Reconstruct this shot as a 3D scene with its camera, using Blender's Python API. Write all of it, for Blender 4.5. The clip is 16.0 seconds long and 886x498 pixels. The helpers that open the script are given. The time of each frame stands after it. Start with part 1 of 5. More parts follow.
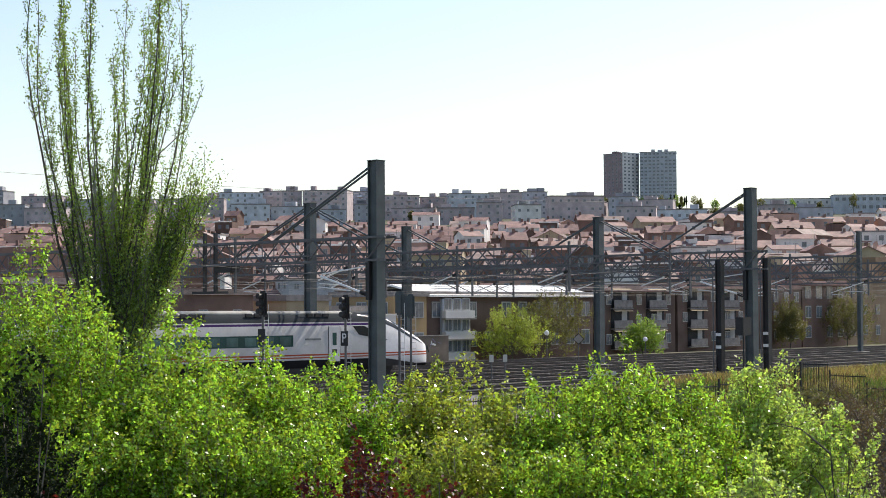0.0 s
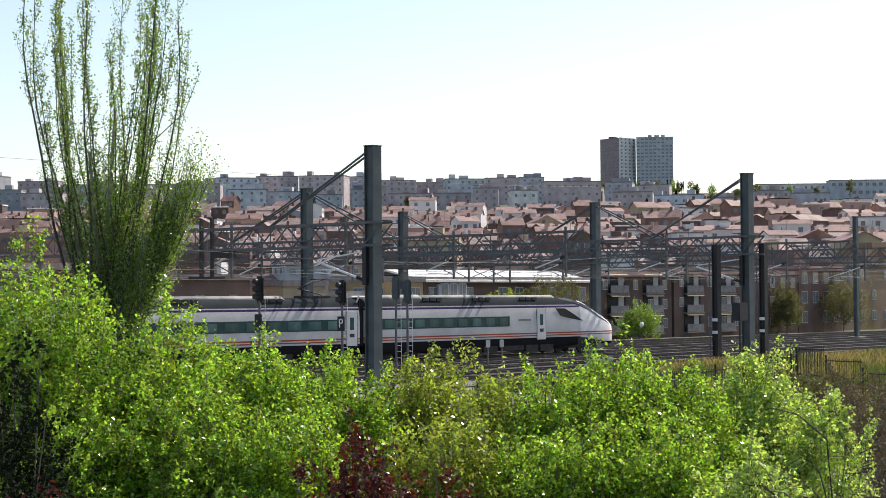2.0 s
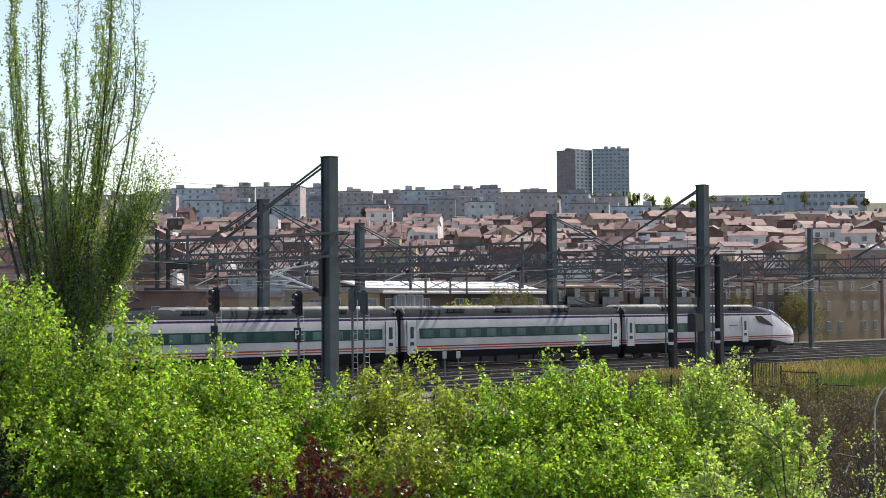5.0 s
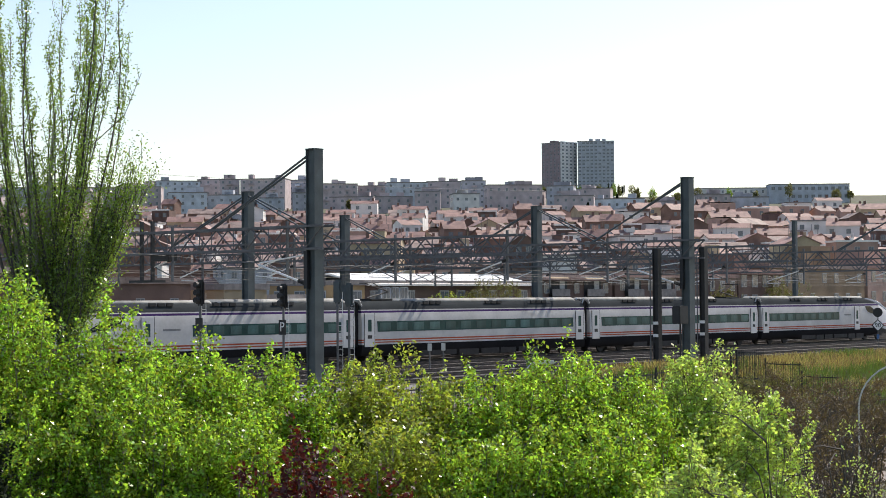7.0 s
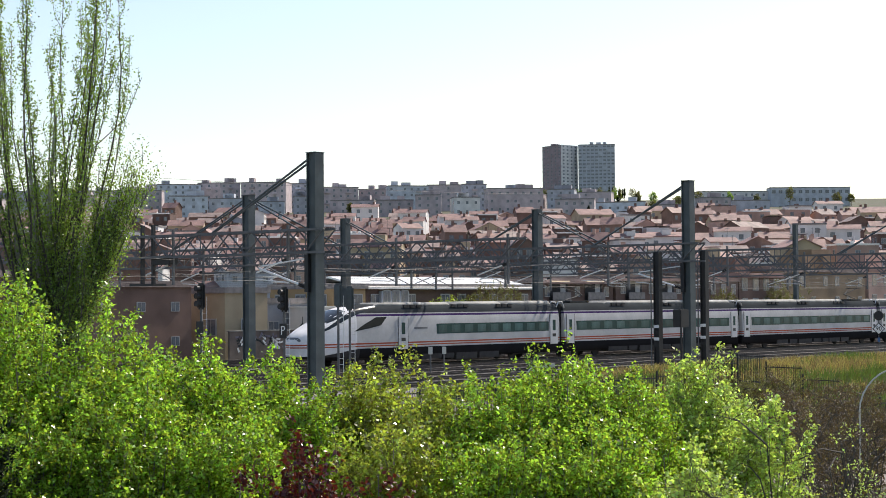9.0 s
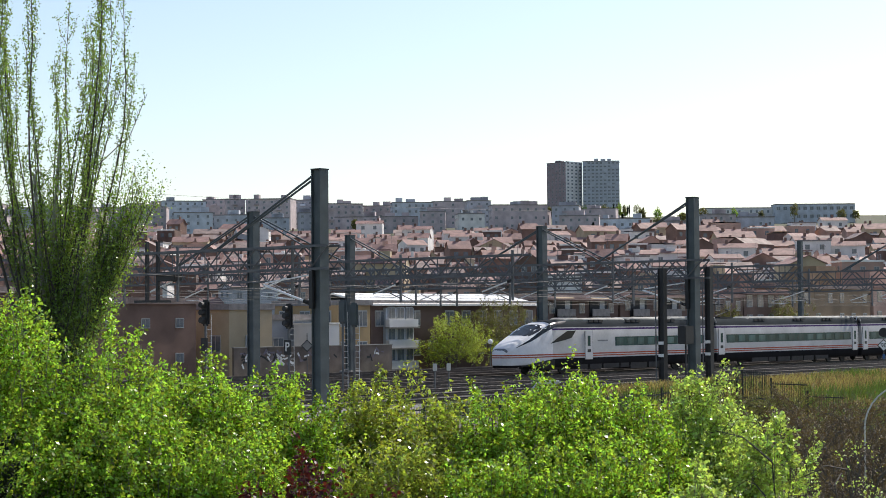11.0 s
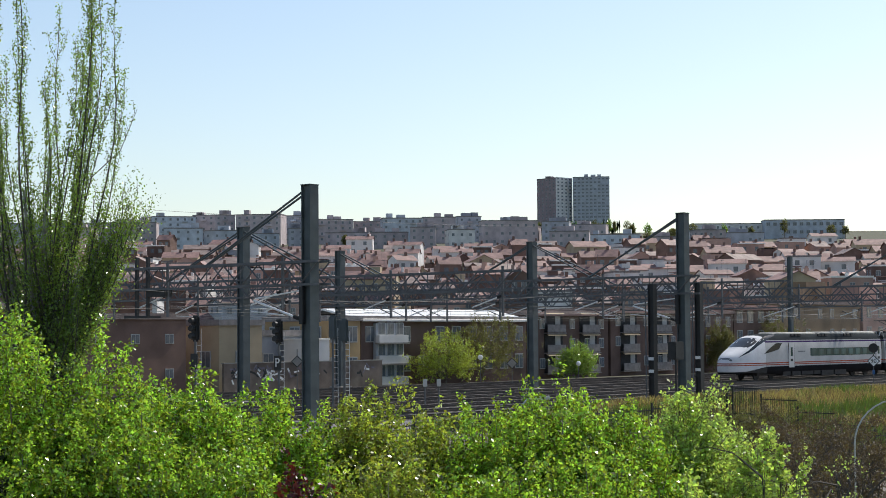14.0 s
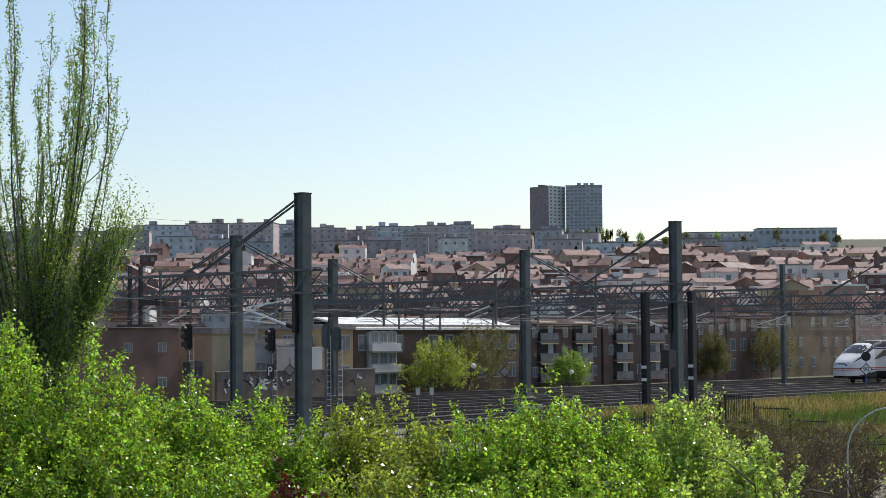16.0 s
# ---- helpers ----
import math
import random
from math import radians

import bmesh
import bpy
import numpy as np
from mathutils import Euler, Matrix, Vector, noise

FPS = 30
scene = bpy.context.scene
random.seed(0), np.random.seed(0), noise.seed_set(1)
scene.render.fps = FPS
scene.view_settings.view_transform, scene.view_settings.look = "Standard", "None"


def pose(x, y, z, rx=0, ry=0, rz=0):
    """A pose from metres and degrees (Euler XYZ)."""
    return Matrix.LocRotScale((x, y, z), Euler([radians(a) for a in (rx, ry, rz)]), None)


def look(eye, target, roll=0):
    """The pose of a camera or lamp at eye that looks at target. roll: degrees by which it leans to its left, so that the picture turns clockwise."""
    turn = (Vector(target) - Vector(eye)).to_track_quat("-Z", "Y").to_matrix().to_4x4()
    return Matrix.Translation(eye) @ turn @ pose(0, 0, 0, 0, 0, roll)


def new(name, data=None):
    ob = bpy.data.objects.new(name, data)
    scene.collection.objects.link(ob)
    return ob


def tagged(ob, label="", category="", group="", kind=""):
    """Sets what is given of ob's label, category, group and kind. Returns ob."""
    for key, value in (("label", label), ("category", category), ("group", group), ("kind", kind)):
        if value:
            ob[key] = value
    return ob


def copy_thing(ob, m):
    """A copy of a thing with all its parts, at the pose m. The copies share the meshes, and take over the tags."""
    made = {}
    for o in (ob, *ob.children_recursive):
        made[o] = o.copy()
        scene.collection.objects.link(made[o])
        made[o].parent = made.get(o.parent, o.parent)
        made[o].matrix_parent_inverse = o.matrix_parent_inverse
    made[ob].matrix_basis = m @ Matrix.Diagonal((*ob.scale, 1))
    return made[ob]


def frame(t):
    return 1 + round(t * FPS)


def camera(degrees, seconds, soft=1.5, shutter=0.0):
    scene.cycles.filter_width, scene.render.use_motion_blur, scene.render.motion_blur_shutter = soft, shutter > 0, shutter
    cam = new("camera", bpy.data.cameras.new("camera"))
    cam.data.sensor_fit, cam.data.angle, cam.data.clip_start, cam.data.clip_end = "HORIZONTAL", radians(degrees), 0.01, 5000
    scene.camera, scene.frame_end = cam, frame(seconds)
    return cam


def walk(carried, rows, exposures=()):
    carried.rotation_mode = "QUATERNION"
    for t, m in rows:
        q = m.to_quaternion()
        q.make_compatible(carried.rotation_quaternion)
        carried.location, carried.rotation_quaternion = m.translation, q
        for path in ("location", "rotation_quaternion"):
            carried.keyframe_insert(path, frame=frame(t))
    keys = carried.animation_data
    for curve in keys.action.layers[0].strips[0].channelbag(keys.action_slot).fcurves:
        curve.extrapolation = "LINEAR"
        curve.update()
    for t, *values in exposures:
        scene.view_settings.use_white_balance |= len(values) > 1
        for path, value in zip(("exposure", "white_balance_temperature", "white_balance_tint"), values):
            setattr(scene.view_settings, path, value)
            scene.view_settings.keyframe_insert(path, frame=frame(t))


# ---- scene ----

# The eye is at (0, 0, EYE); y runs ahead, the railhead plane is z = RAIL.
RAIL = -0.36
EYE = 3.85
cam = camera(27.52, 16.0, soft=0.75)
TURNS = [
    (0.0, 1.930, 2.003, 0.40), (0.5, 1.931, 1.920, 0.40), (1.0, 2.069, 1.620, 0.40), (1.5, 2.067, 1.565, 0.40),
    (2.0, 1.823, 1.537, 0.40), (2.5, 1.603, 1.865, 0.40), (3.0, 1.375, 2.055, 0.40), (3.5, 1.201, 1.972, 0.40),
    (4.0, 0.858, 1.914, 0.40), (6.3, 0.136, 1.772, 0.42), (6.5, 0.057, 1.670, 0.42), (7.0, -0.024, 1.634, 0.42),
    (7.5, -0.136, 1.633, 0.44), (8.0, 0.000, 1.663, 0.44), (8.5, 0.053, 1.722, 0.44), (9.0, 0.000, 1.743, 0.44),
    (11.5, 0.160, 2.405, 0.42), (12.0, 0.145, 2.514, 0.42), (12.5, 0.082, 2.648, 0.44), (13.0, 0.016, 2.762, 0.42),
    (13.5, -0.138, 2.857, 0.43), (14.0, -0.168, 2.761, 0.43), (14.5, -0.244, 2.755, 0.44), (15.0, -0.313, 2.814, 0.43),
    (15.5, -0.358, 2.924, 0.44), (16.0, -0.393, 3.027, 0.45),
]
walk(cam, [(t, pose(0, 0, EYE, 90 + pitch, roll, yaw)) for t, yaw, pitch, roll in TURNS],
     exposures=[(0.0, 0.27, 6800, 13), (9.2, 0.27, 6800, 13), (12.0, 0.06, 6550, 11), (14.0, -0.05, 6500, 10), (16.0, -0.08, 6500, 10)])

# ---- light ----
SUN_AZ, SUN_EL = 44.0, 46.0   # degrees to the right of straight ahead, and up
world = bpy.data.worlds.new("world")
scene.world = world
world.use_nodes = True
wn = world.node_tree.nodes
sky = wn.new("ShaderNodeTexSky")
sky.sky_type = "NISHITA"
sky.sun_disc = False
sky.sun_elevation, sky.sun_rotation = radians(SUN_EL), radians(SUN_AZ)
sky.air_density, sky.dust_density, sky.ozone_density = 1.0, 1.0, 1.0
world.node_tree.links.new(sky.outputs["Color"], wn["Background"].inputs["Color"])
wn["Background"].inputs["Strength"].default_value = 0.15
sun = new("sun", bpy.data.lights.new("sun", "SUN"))
sun.data.energy, sun.data.angle, sun.data.color = 4.9, radians(0.5), (1.0, 0.95, 0.87)
sun.matrix_world = look((0, 0, 0), (-math.sin(radians(SUN_AZ)) * math.cos(radians(SUN_EL)),
                                    -math.cos(radians(SUN_AZ)) * math.cos(radians(SUN_EL)), -math.sin(radians(SUN_EL))))


# ---- materials ----
def mat(name, color, rough=0.7, metal=0.0, scale=2.0, vary=0.25, fine=25.0, bump=0.2, second=None, rand=0.0,
        through_light=0.0, spec=0.5, hue_rand=0.0):
    """A surface with stains at one scale, grain at another, and a little relief."""
    m = bpy.data.materials.new(name)
    m.use_nodes = True
    nt = m.node_tree
    nodes, link = nt.nodes, nt.links.new
    b = nodes["Principled BSDF"]
    co = nodes.new("ShaderNodeTexCoord")
    big, small = nodes.new("ShaderNodeTexNoise"), nodes.new("ShaderNodeTexNoise")
    big.inputs["Scale"].default_value, big.inputs["Detail"].default_value = scale, 4
    small.inputs["Scale"].default_value, small.inputs["Detail"].default_value = fine, 3
    link(co.outputs["Object"], big.inputs["Vector"])
    link(co.outputs["Object"], small.inputs["Vector"])
    ramp = nodes.new("ShaderNodeValToRGB")
    ramp.color_ramp.elements[0].position, ramp.color_ramp.elements[1].position = 0.3, 0.7
    dark = [c * (1 - vary) for c in color] if second is None else second
    ramp.color_ramp.elements[0].color = (*dark, 1)
    ramp.color_ramp.elements[1].color = (*[min(1, c * (1 + vary * 0.5)) for c in color], 1)
    link(big.outputs["Fac"], ramp.inputs["Fac"])
    mix = nodes.new("ShaderNodeMix")
    mix.data_type, mix.blend_type = "RGBA", "OVERLAY"
    mix.inputs["Factor"].default_value = vary * 0.8
    link(ramp.outputs["Color"], mix.inputs[6])
    link(small.outputs["Fac"], mix.inputs[7])
    out = mix.outputs[2]
    if rand or hue_rand:
        info, hsv = nodes.new("ShaderNodeObjectInfo"), nodes.new("ShaderNodeHueSaturation")
        geo = nodes.new("ShaderNodeNewGeometry")
        src = geo.outputs["Random Per Island"] if through_light else info.outputs["Random"]
        vr, hr = nodes.new("ShaderNodeMapRange"), nodes.new("ShaderNodeMapRange")
        vr.inputs["To Min"].default_value, vr.inputs["To Max"].default_value = 1 - rand, 1 + rand
        hr.inputs["To Min"].default_value, hr.inputs["To Max"].default_value = 0.5 - hue_rand, 0.5 + hue_rand
        link(src, vr.inputs["Value"])
        link(src, hr.inputs["Value"])
        link(vr.outputs["Result"], hsv.inputs["Value"])
        link(hr.outputs["Result"], hsv.inputs["Hue"])
        link(out, hsv.inputs["Color"])
        out = hsv.outputs["Color"]
    link(out, b.inputs["Base Color"])
    b.inputs["Roughness"].default_value, b.inputs["Metallic"].default_value = rough, metal
    b.inputs["Specular IOR Level"].default_value = spec
    if bump:
        bp = nodes.new("ShaderNodeBump")
        bp.inputs["Strength"].default_value, bp.inputs["Distance"].default_value = bump, 0.02
        link(small.outputs["Fac"], bp.inputs["Height"])
        link(bp.outputs["Normal"], b.inputs["Normal"])
    if through_light:
        tr, add = nodes.new("ShaderNodeBsdfTranslucent"), nodes.new("ShaderNodeMixShader")
        gain = nodes.new("ShaderNodeMix")
        gain.data_type, gain.blend_type = "RGBA", "MULTIPLY"
        gain.inputs["Factor"].default_value = 1.0
        gain.inputs[7].default_value = (1.95, 1.95, 0.72, 1)
        link(out, gain.inputs[6])
        link(gain.outputs[2], tr.inputs["Color"])
        add.inputs["Fac"].default_value = through_light
        link(b.outputs["BSDF"], add.inputs[1])
        link(tr.outputs["BSDF"], add.inputs[2])
        link(add.outputs["Shader"], nodes["Material Output"].inputs["Surface"])
    return m


def banded(name, bands, rough=0.75, grime=0.15):
    """Paint in level bands: (height from which it holds, colour)."""
    m = mat(name, (0.5, 0.5, 0.5), rough=rough, scale=0.6, vary=grime, fine=6, bump=0.0, spec=0.0)
    nt = m.node_tree
    nodes, link = nt.nodes, nt.links.new
    co, sep = nodes.new("ShaderNodeTexCoord"), nodes.new("ShaderNodeSeparateXYZ")
    link(co.outputs["Object"], sep.inputs["Vector"])
    div = nodes.new("ShaderNodeMath")
    div.operation = "DIVIDE"
    div.inputs[1].default_value = 5.0
    link(sep.outputs["Z"], div.inputs[0])
    ramp = nodes.new("ShaderNodeValToRGB")
    ramp.color_ramp.interpolation = "CONSTANT"
    for i, (z, c) in enumerate(bands):
        e = ramp.color_ramp.elements[i] if i < 2 else ramp.color_ramp.elements.new(z / 5)
        e.position, e.color = z / 5, (*c, 1)
    link(div.outputs[0], ramp.inputs["Fac"])
    mult = nodes.new("ShaderNodeMix")
    mult.data_type, mult.blend_type = "RGBA", "MULTIPLY"
    mult.inputs["Factor"].default_value = 1.0
    old = nodes["Principled BSDF"].inputs["Base Color"].links[0].from_socket
    br = nodes.new("ShaderNodeVectorMath")
    br.operation = "SCALE"
    br.inputs["Scale"].default_value = 2.0
    link(old, br.inputs[0])
    link(ramp.outputs["Color"], mult.inputs[6])
    link(br.outputs[0], mult.inputs[7])
    link(mult.outputs[2], nodes["Principled BSDF"].inputs["Base Color"])
    return m


WHITE, ORANGE, PURPLE, GREY = (0.51, 0.51, 0.505), (0.36, 0.085, 0.045), (0.06, 0.035, 0.11), (0.045, 0.05, 0.053)
M = dict(
    train=banded("train_paint", [(0.0, (0.02, 0.02, 0.022)), (0.84, WHITE), (0.97, ORANGE), (1.04, WHITE), (1.12, ORANGE), (1.22, WHITE),
                                 (3.04, PURPLE), (3.18, (0.36, 0.36, 0.37)), (3.25, GREY)]),
    nose=banded("nose_paint", [(0.0, (0.02, 0.02, 0.022)), (0.42, (0.6, 0.6, 0.61)), (0.97, ORANGE), (1.04, (0.66, 0.66, 0.67)), (1.12, ORANGE), (1.22, (0.74, 0.74, 0.75))], rough=0.35),
    train_roof=mat("train_roof_pale", (0.30, 0.30, 0.28), rough=0.65, scale=1.2, vary=0.35, spec=0.2),
    train_grey=mat("train_roof_grey", (0.16, 0.17, 0.18), rough=0.5, scale=0.8, vary=0.35),
    train_white=mat("train_white", (0.55, 0.55, 0.55), rough=0.5, scale=0.8, vary=0.1, bump=0),
    train_glass=mat("train_glass", (0.03, 0.075, 0.072), spec=0.2, rough=0.15, scale=0.7, vary=0.3, bump=0),
    train_pane=mat("train_pane", (0.075, 0.145, 0.14), spec=0.3, rough=0.1, scale=0.9, vary=0.4, bump=0, rand=0.35),
    screen=mat("windscreen_glass", (0.02, 0.026, 0.03), spec=0.25, rough=0.12, vary=0.1, bump=0),
    black=mat("black_paint", (0.02, 0.02, 0.02), rough=0.6),
    under=mat("underframe_black", (0.022, 0.022, 0.023), rough=0.8, vary=0.4),
    steel=mat("mast_grey_paint", (0.075, 0.092, 0.095), rough=0.6, metal=0.0, scale=1.2, vary=0.3),
    lattice=mat("galvanised_steel", (0.125, 0.128, 0.13), rough=0.6, metal=0.2, scale=1.5, vary=0.3),
    tube=mat("bright_tube", (0.80, 0.80, 0.78), rough=0.3, metal=0.0, vary=0.1),
    rail=mat("worn_rail", (0.06, 0.05, 0.045), rough=0.7, metal=0.1, vary=0.3),
    sleeper=mat("concrete_sleeper", (0.24, 0.23, 0.21), rough=0.9, vary=0.3),
    ballast=mat("ballast", (0.17, 0.16, 0.15), rough=0.95, scale=0.25, vary=0.4, fine=7, bump=1.0),
    earth=mat("earth_and_scrub", (0.085, 0.065, 0.045), rough=0.95, scale=0.12, vary=0.4, fine=3, bump=0.6, second=(0.05, 0.075, 0.02)),
    wood=mat("bark", (0.17, 0.15, 0.12), rough=0.9, scale=3, vary=0.5, fine=30, bump=0.6),
    pale_wood=mat("pale_bark", (0.30, 0.29, 0.25), rough=0.9, scale=3, vary=0.4, fine=30, bump=0.6),
    leaf=mat("fresh_green_leaf", (0.225, 0.325, 0.062), rough=0.27, rand=0.75, hue_rand=0.035, through_light=0.5, bump=0, vary=0.2),
    leaf_olive=mat("olive_green_leaf", (0.25, 0.29, 0.07), rough=0.3, rand=0.7, hue_rand=0.035, through_light=0.48, bump=0, vary=0.25, spec=0.6),
    leaf_bud=mat("budding_olive_leaf", (0.13, 0.125, 0.05), rough=0.6, rand=0.4, hue_rand=0.03, through_light=0.3, bump=0, vary=0.25),
    limb=mat("dark_limb_bark", (0.075, 0.066, 0.055), rough=0.9, scale=3, vary=0.4, fine=30, bump=0.5),
    leaf_pale=mat("pale_green_leaf", (0.31, 0.40, 0.15), rough=0.3, rand=0.55, hue_rand=0.025, through_light=0.5, bump=0, vary=0.2),
    leaf_poplar=mat("poplar_leaf", (0.165, 0.245, 0.075), rough=0.25, rand=0.5, hue_rand=0.025, through_light=0.45, bump=0, vary=0.2),
    leaf_red=mat("plum_red_leaf", (0.075, 0.012, 0.016), rough=0.4, rand=0.5, hue_rand=0.02, through_light=0.3, bump=0, vary=0.2),
    leaf_dark=mat("dark_conifer_leaf", (0.014, 0.022, 0.010), spec=0.1, rough=0.9, rand=0.4, through_light=0.1, bump=0, vary=0.2),
    leaf_brown=mat("budding_brown_leaf", (0.085, 0.06, 0.038), rough=0.6, rand=0.4, hue_rand=0.03, through_light=0.3, bump=0, vary=0.2),
    grass=mat("dry_grass", (0.24, 0.185, 0.11), rough=0.8, rand=0.5, hue_rand=0.05, through_light=0.3, bump=0, vary=0.3),
    brick=mat("brown_brick", (0.20, 0.125, 0.098), rough=0.9, scale=0.4, vary=0.3, fine=12, rand=0.15),
    brick_dark=mat("dark_brick", (0.135, 0.086, 0.07), rough=0.9, scale=0.4, vary=0.3, fine=12, rand=0.15),
    ochre=mat("ochre_render", (0.42, 0.29, 0.15), rough=0.9, scale=0.3, vary=0.25, rand=0.1),
    ochre_brown=mat("ochre_brown_render", (0.27, 0.19, 0.12), rough=0.9, scale=0.3, vary=0.3, rand=0.1),
    old_wall=mat("stained_wall_render", (0.19, 0.15, 0.125), rough=0.95, scale=0.7, vary=0.45),
    beige=mat("beige_render", (0.45, 0.36, 0.24), rough=0.9, scale=0.3, vary=0.25, rand=0.1),
    orange=mat("orange_render", (0.55, 0.30, 0.10), rough=0.9, scale=0.3, vary=0.2),
    # brick for the far blocks, paled because distance haze is put into the colour
    hazed_brick=mat("hazed_brick", (0.47, 0.40, 0.40), rough=0.9, scale=0.3, vary=0.25, rand=0.2),
    mauve_brick=mat("mauve_brick", (0.32, 0.25, 0.26), rough=0.9, scale=0.3, vary=0.25),
    # two more far-wall colours with the haze painted in as pale blue
    hazed_blue_brick=mat("haze_tinted_blue_brick", (0.37, 0.375, 0.41), rough=0.9, scale=0.3, vary=0.25, rand=0.25),
    blue_grey=mat("haze_blue_grey", (0.52, 0.55, 0.59), rough=0.85, scale=0.3, vary=0.25, rand=0.2),
    twig=mat("brown_twig", (0.075, 0.052, 0.038), rough=0.9, scale=4, vary=0.4),
    grass_green=mat("green_grass", (0.085, 0.13, 0.035), rough=0.7, rand=0.4, hue_rand=0.03, through_light=0.3, bump=0, vary=0.3),
    graffiti=mat("graffiti_paint", (0.10, 0.05, 0.06), rough=0.7, scale=1.5, vary=0.5, second=(0.25, 0.25, 0.3)),
    white=mat("white_render", (0.72, 0.70, 0.67), rough=0.85, scale=0.3, vary=0.2, rand=0.1),
    # the bluish tone stands for haze on the far blocks
    grey=mat("grey_render", (0.34, 0.355, 0.38), rough=0.85, scale=0.3, vary=0.25, rand=0.15),
    pink=mat("terracotta_render", (0.47, 0.31, 0.25), rough=0.9, scale=0.3, vary=0.25, rand=0.15),
    tiles=mat("clay_roof_tiles", (0.28, 0.165, 0.14), rough=0.7, scale=0.5, vary=0.4, fine=5, bump=0.8, rand=0.4, hue_rand=0.01),
    tiles_brown=mat("brown_roof_tiles", (0.27, 0.20, 0.175), rough=0.75, scale=0.5, vary=0.4, fine=5, bump=0.8, rand=0.4),
    # sheet roofing in near-white: the sun's glare is put into the colour
    tin=mat("glare_white_sheet_roof", (0.88, 0.85, 0.79), rough=0.3, metal=0.0, scale=0.4, vary=0.2),
    slate=mat("grey_flat_roof", (0.24, 0.22, 0.21), rough=0.8, vary=0.3),
    glass=mat("house_window_glass", (0.15, 0.17, 0.19), rough=0.1, vary=0.3, bump=0),
    frame=mat("white_window_frame", (0.4, 0.4, 0.39), rough=0.6, vary=0.1, bump=0),
    sign=mat("white_sign", (0.8, 0.8, 0.78), rough=0.5, vary=0.08, bump=0),
    blue=mat("blue_plate", (0.03, 0.12, 0.30), rough=0.5, bump=0),
    lamp=mat("street_lamp_grey", (0.5, 0.5, 0.48), rough=0.4, metal=0.4, vary=0.1),
    concrete=mat("concrete", (0.33, 0.31, 0.28), rough=0.9, scale=0.6, vary=0.3),
    paving=mat("sandy_paving", (0.24, 0.205, 0.175), rough=0.95, scale=0.5, vary=0.25),
)


# ---- mesh helpers ----
def mesh(name, bm, mats):
    me = bpy.data.meshes.new(name)
    bm.to_mesh(me)
    bm.free()
    for m in (mats if isinstance(mats, (list, tuple)) else [mats]):
        me.materials.append(m)
    return me


def part(name, bm, mats, parent, label="", m=None):
    """Links a bmesh (or a mesh already made) as one object under a thing or a part."""
    me = bm if isinstance(bm, bpy.types.Mesh) else mesh(name, bm, mats)
    ob = new(name, me)
    ob.parent = parent
    if m is not None:
        ob.matrix_basis = m
    return tagged(ob, label=label)


def thing(name, label, category, m=None, group="", kind=""):
    ob = new(name)
    ob.empty_display_size = 0.2
    if m is not None:
        ob.matrix_basis = m
    return tagged(ob, label, category, group, kind)


def box(bm, x0, x1, y0, y1, z0, z1, bevel=0.0, mi=0):
    v = [bm.verts.new(p) for p in ((x0, y0, z0), (x1, y0, z0), (x1, y1, z0), (x0, y1, z0), (x0, y0, z1), (x1, y0, z1), (x1, y1, z1), (x0, y1, z1))]
    fs = [bm.faces.new([v[i] for i in q]) for q in ((3, 2, 1, 0), (4, 5, 6, 7), (0, 1, 5, 4), (1, 2, 6, 5), (2, 3, 7, 6), (3, 0, 4, 7))]
    for f in fs:
        f.material_index = mi
    if bevel:
        es = list({e for f in fs for e in f.edges})
        bmesh.ops.bevel(bm, geom=es, offset=bevel, segments=2, affect="EDGES", material=-1)
    return bm


def cube(*a, **k):
    return box(bmesh.new(), *a, **k)


def tube(bm, p, q, r0, r1=None, n=6, mi=0):
    """A straight tapered tube from p to q, closed at both ends."""
    p, q = Vector(p), Vector(q)
    r1 = r0 if r1 is None else r1
    rot = (q - p).to_track_quat("Z", "Y").to_matrix()
    rings = []
    for c, r in ((p, r0), (q, r1)):
        rings.append([bm.verts.new(c + rot @ Vector((r * math.cos(2 * math.pi * i / n), r * math.sin(2 * math.pi * i / n), 0))) for i in range(n)])
    for i in range(n):
        bm.faces.new((rings[0][i], rings[0][(i + 1) % n], rings[1][(i + 1) % n], rings[1][i])).material_index = mi
    bm.faces.new(rings[0][::-1]).material_index = mi
    bm.faces.new(rings[1]).material_index = mi
    return bm


def pipe(bm, pts, r0, r1=None, n=6, mi=0):
    """A bent tapered tube through pts."""
    pts = [Vector(p) for p in pts]
    r1 = r0 if r1 is None else r1
    prev = None
    for i, p in enumerate(pts):
        d = (pts[min(i + 1, len(pts) - 1)] - pts[max(i - 1, 0)])
        rot = d.to_track_quat("Z", "Y").to_matrix()
        r = r0 + (r1 - r0) * i / (len(pts) - 1)
        ring = [bm.verts.new(p + rot @ Vector((r * math.cos(2 * math.pi * k / n), r * math.sin(2 * math.pi * k / n), 0))) for k in range(n)]
        if prev:
            for k in range(n):
                bm.faces.new((prev[k], prev[(k + 1) % n], ring[(k + 1) % n], ring[k])).material_index = mi
        prev = ring
    return bm


def quads(name, verts, mats):
    """A mesh of loose four-cornered pieces from an array (n, 4, 3)."""
    n = len(verts)
    me = bpy.data.meshes.new(name)
    me.vertices.add(n * 4)
    me.vertices.foreach_set("co", np.asarray(verts, dtype=np.float32).ravel())
    me.loops.add(n * 4)
    me.loops.foreach_set("vertex_index", np.arange(n * 4, dtype=np.int32))
    me.polygons.add(n)
    me.polygons.foreach_set("loop_start", np.arange(0, n * 4, 4, dtype=np.int32))
    me.update(calc_edges=True)
    me.validate()
    me.materials.append(mats)
    return me


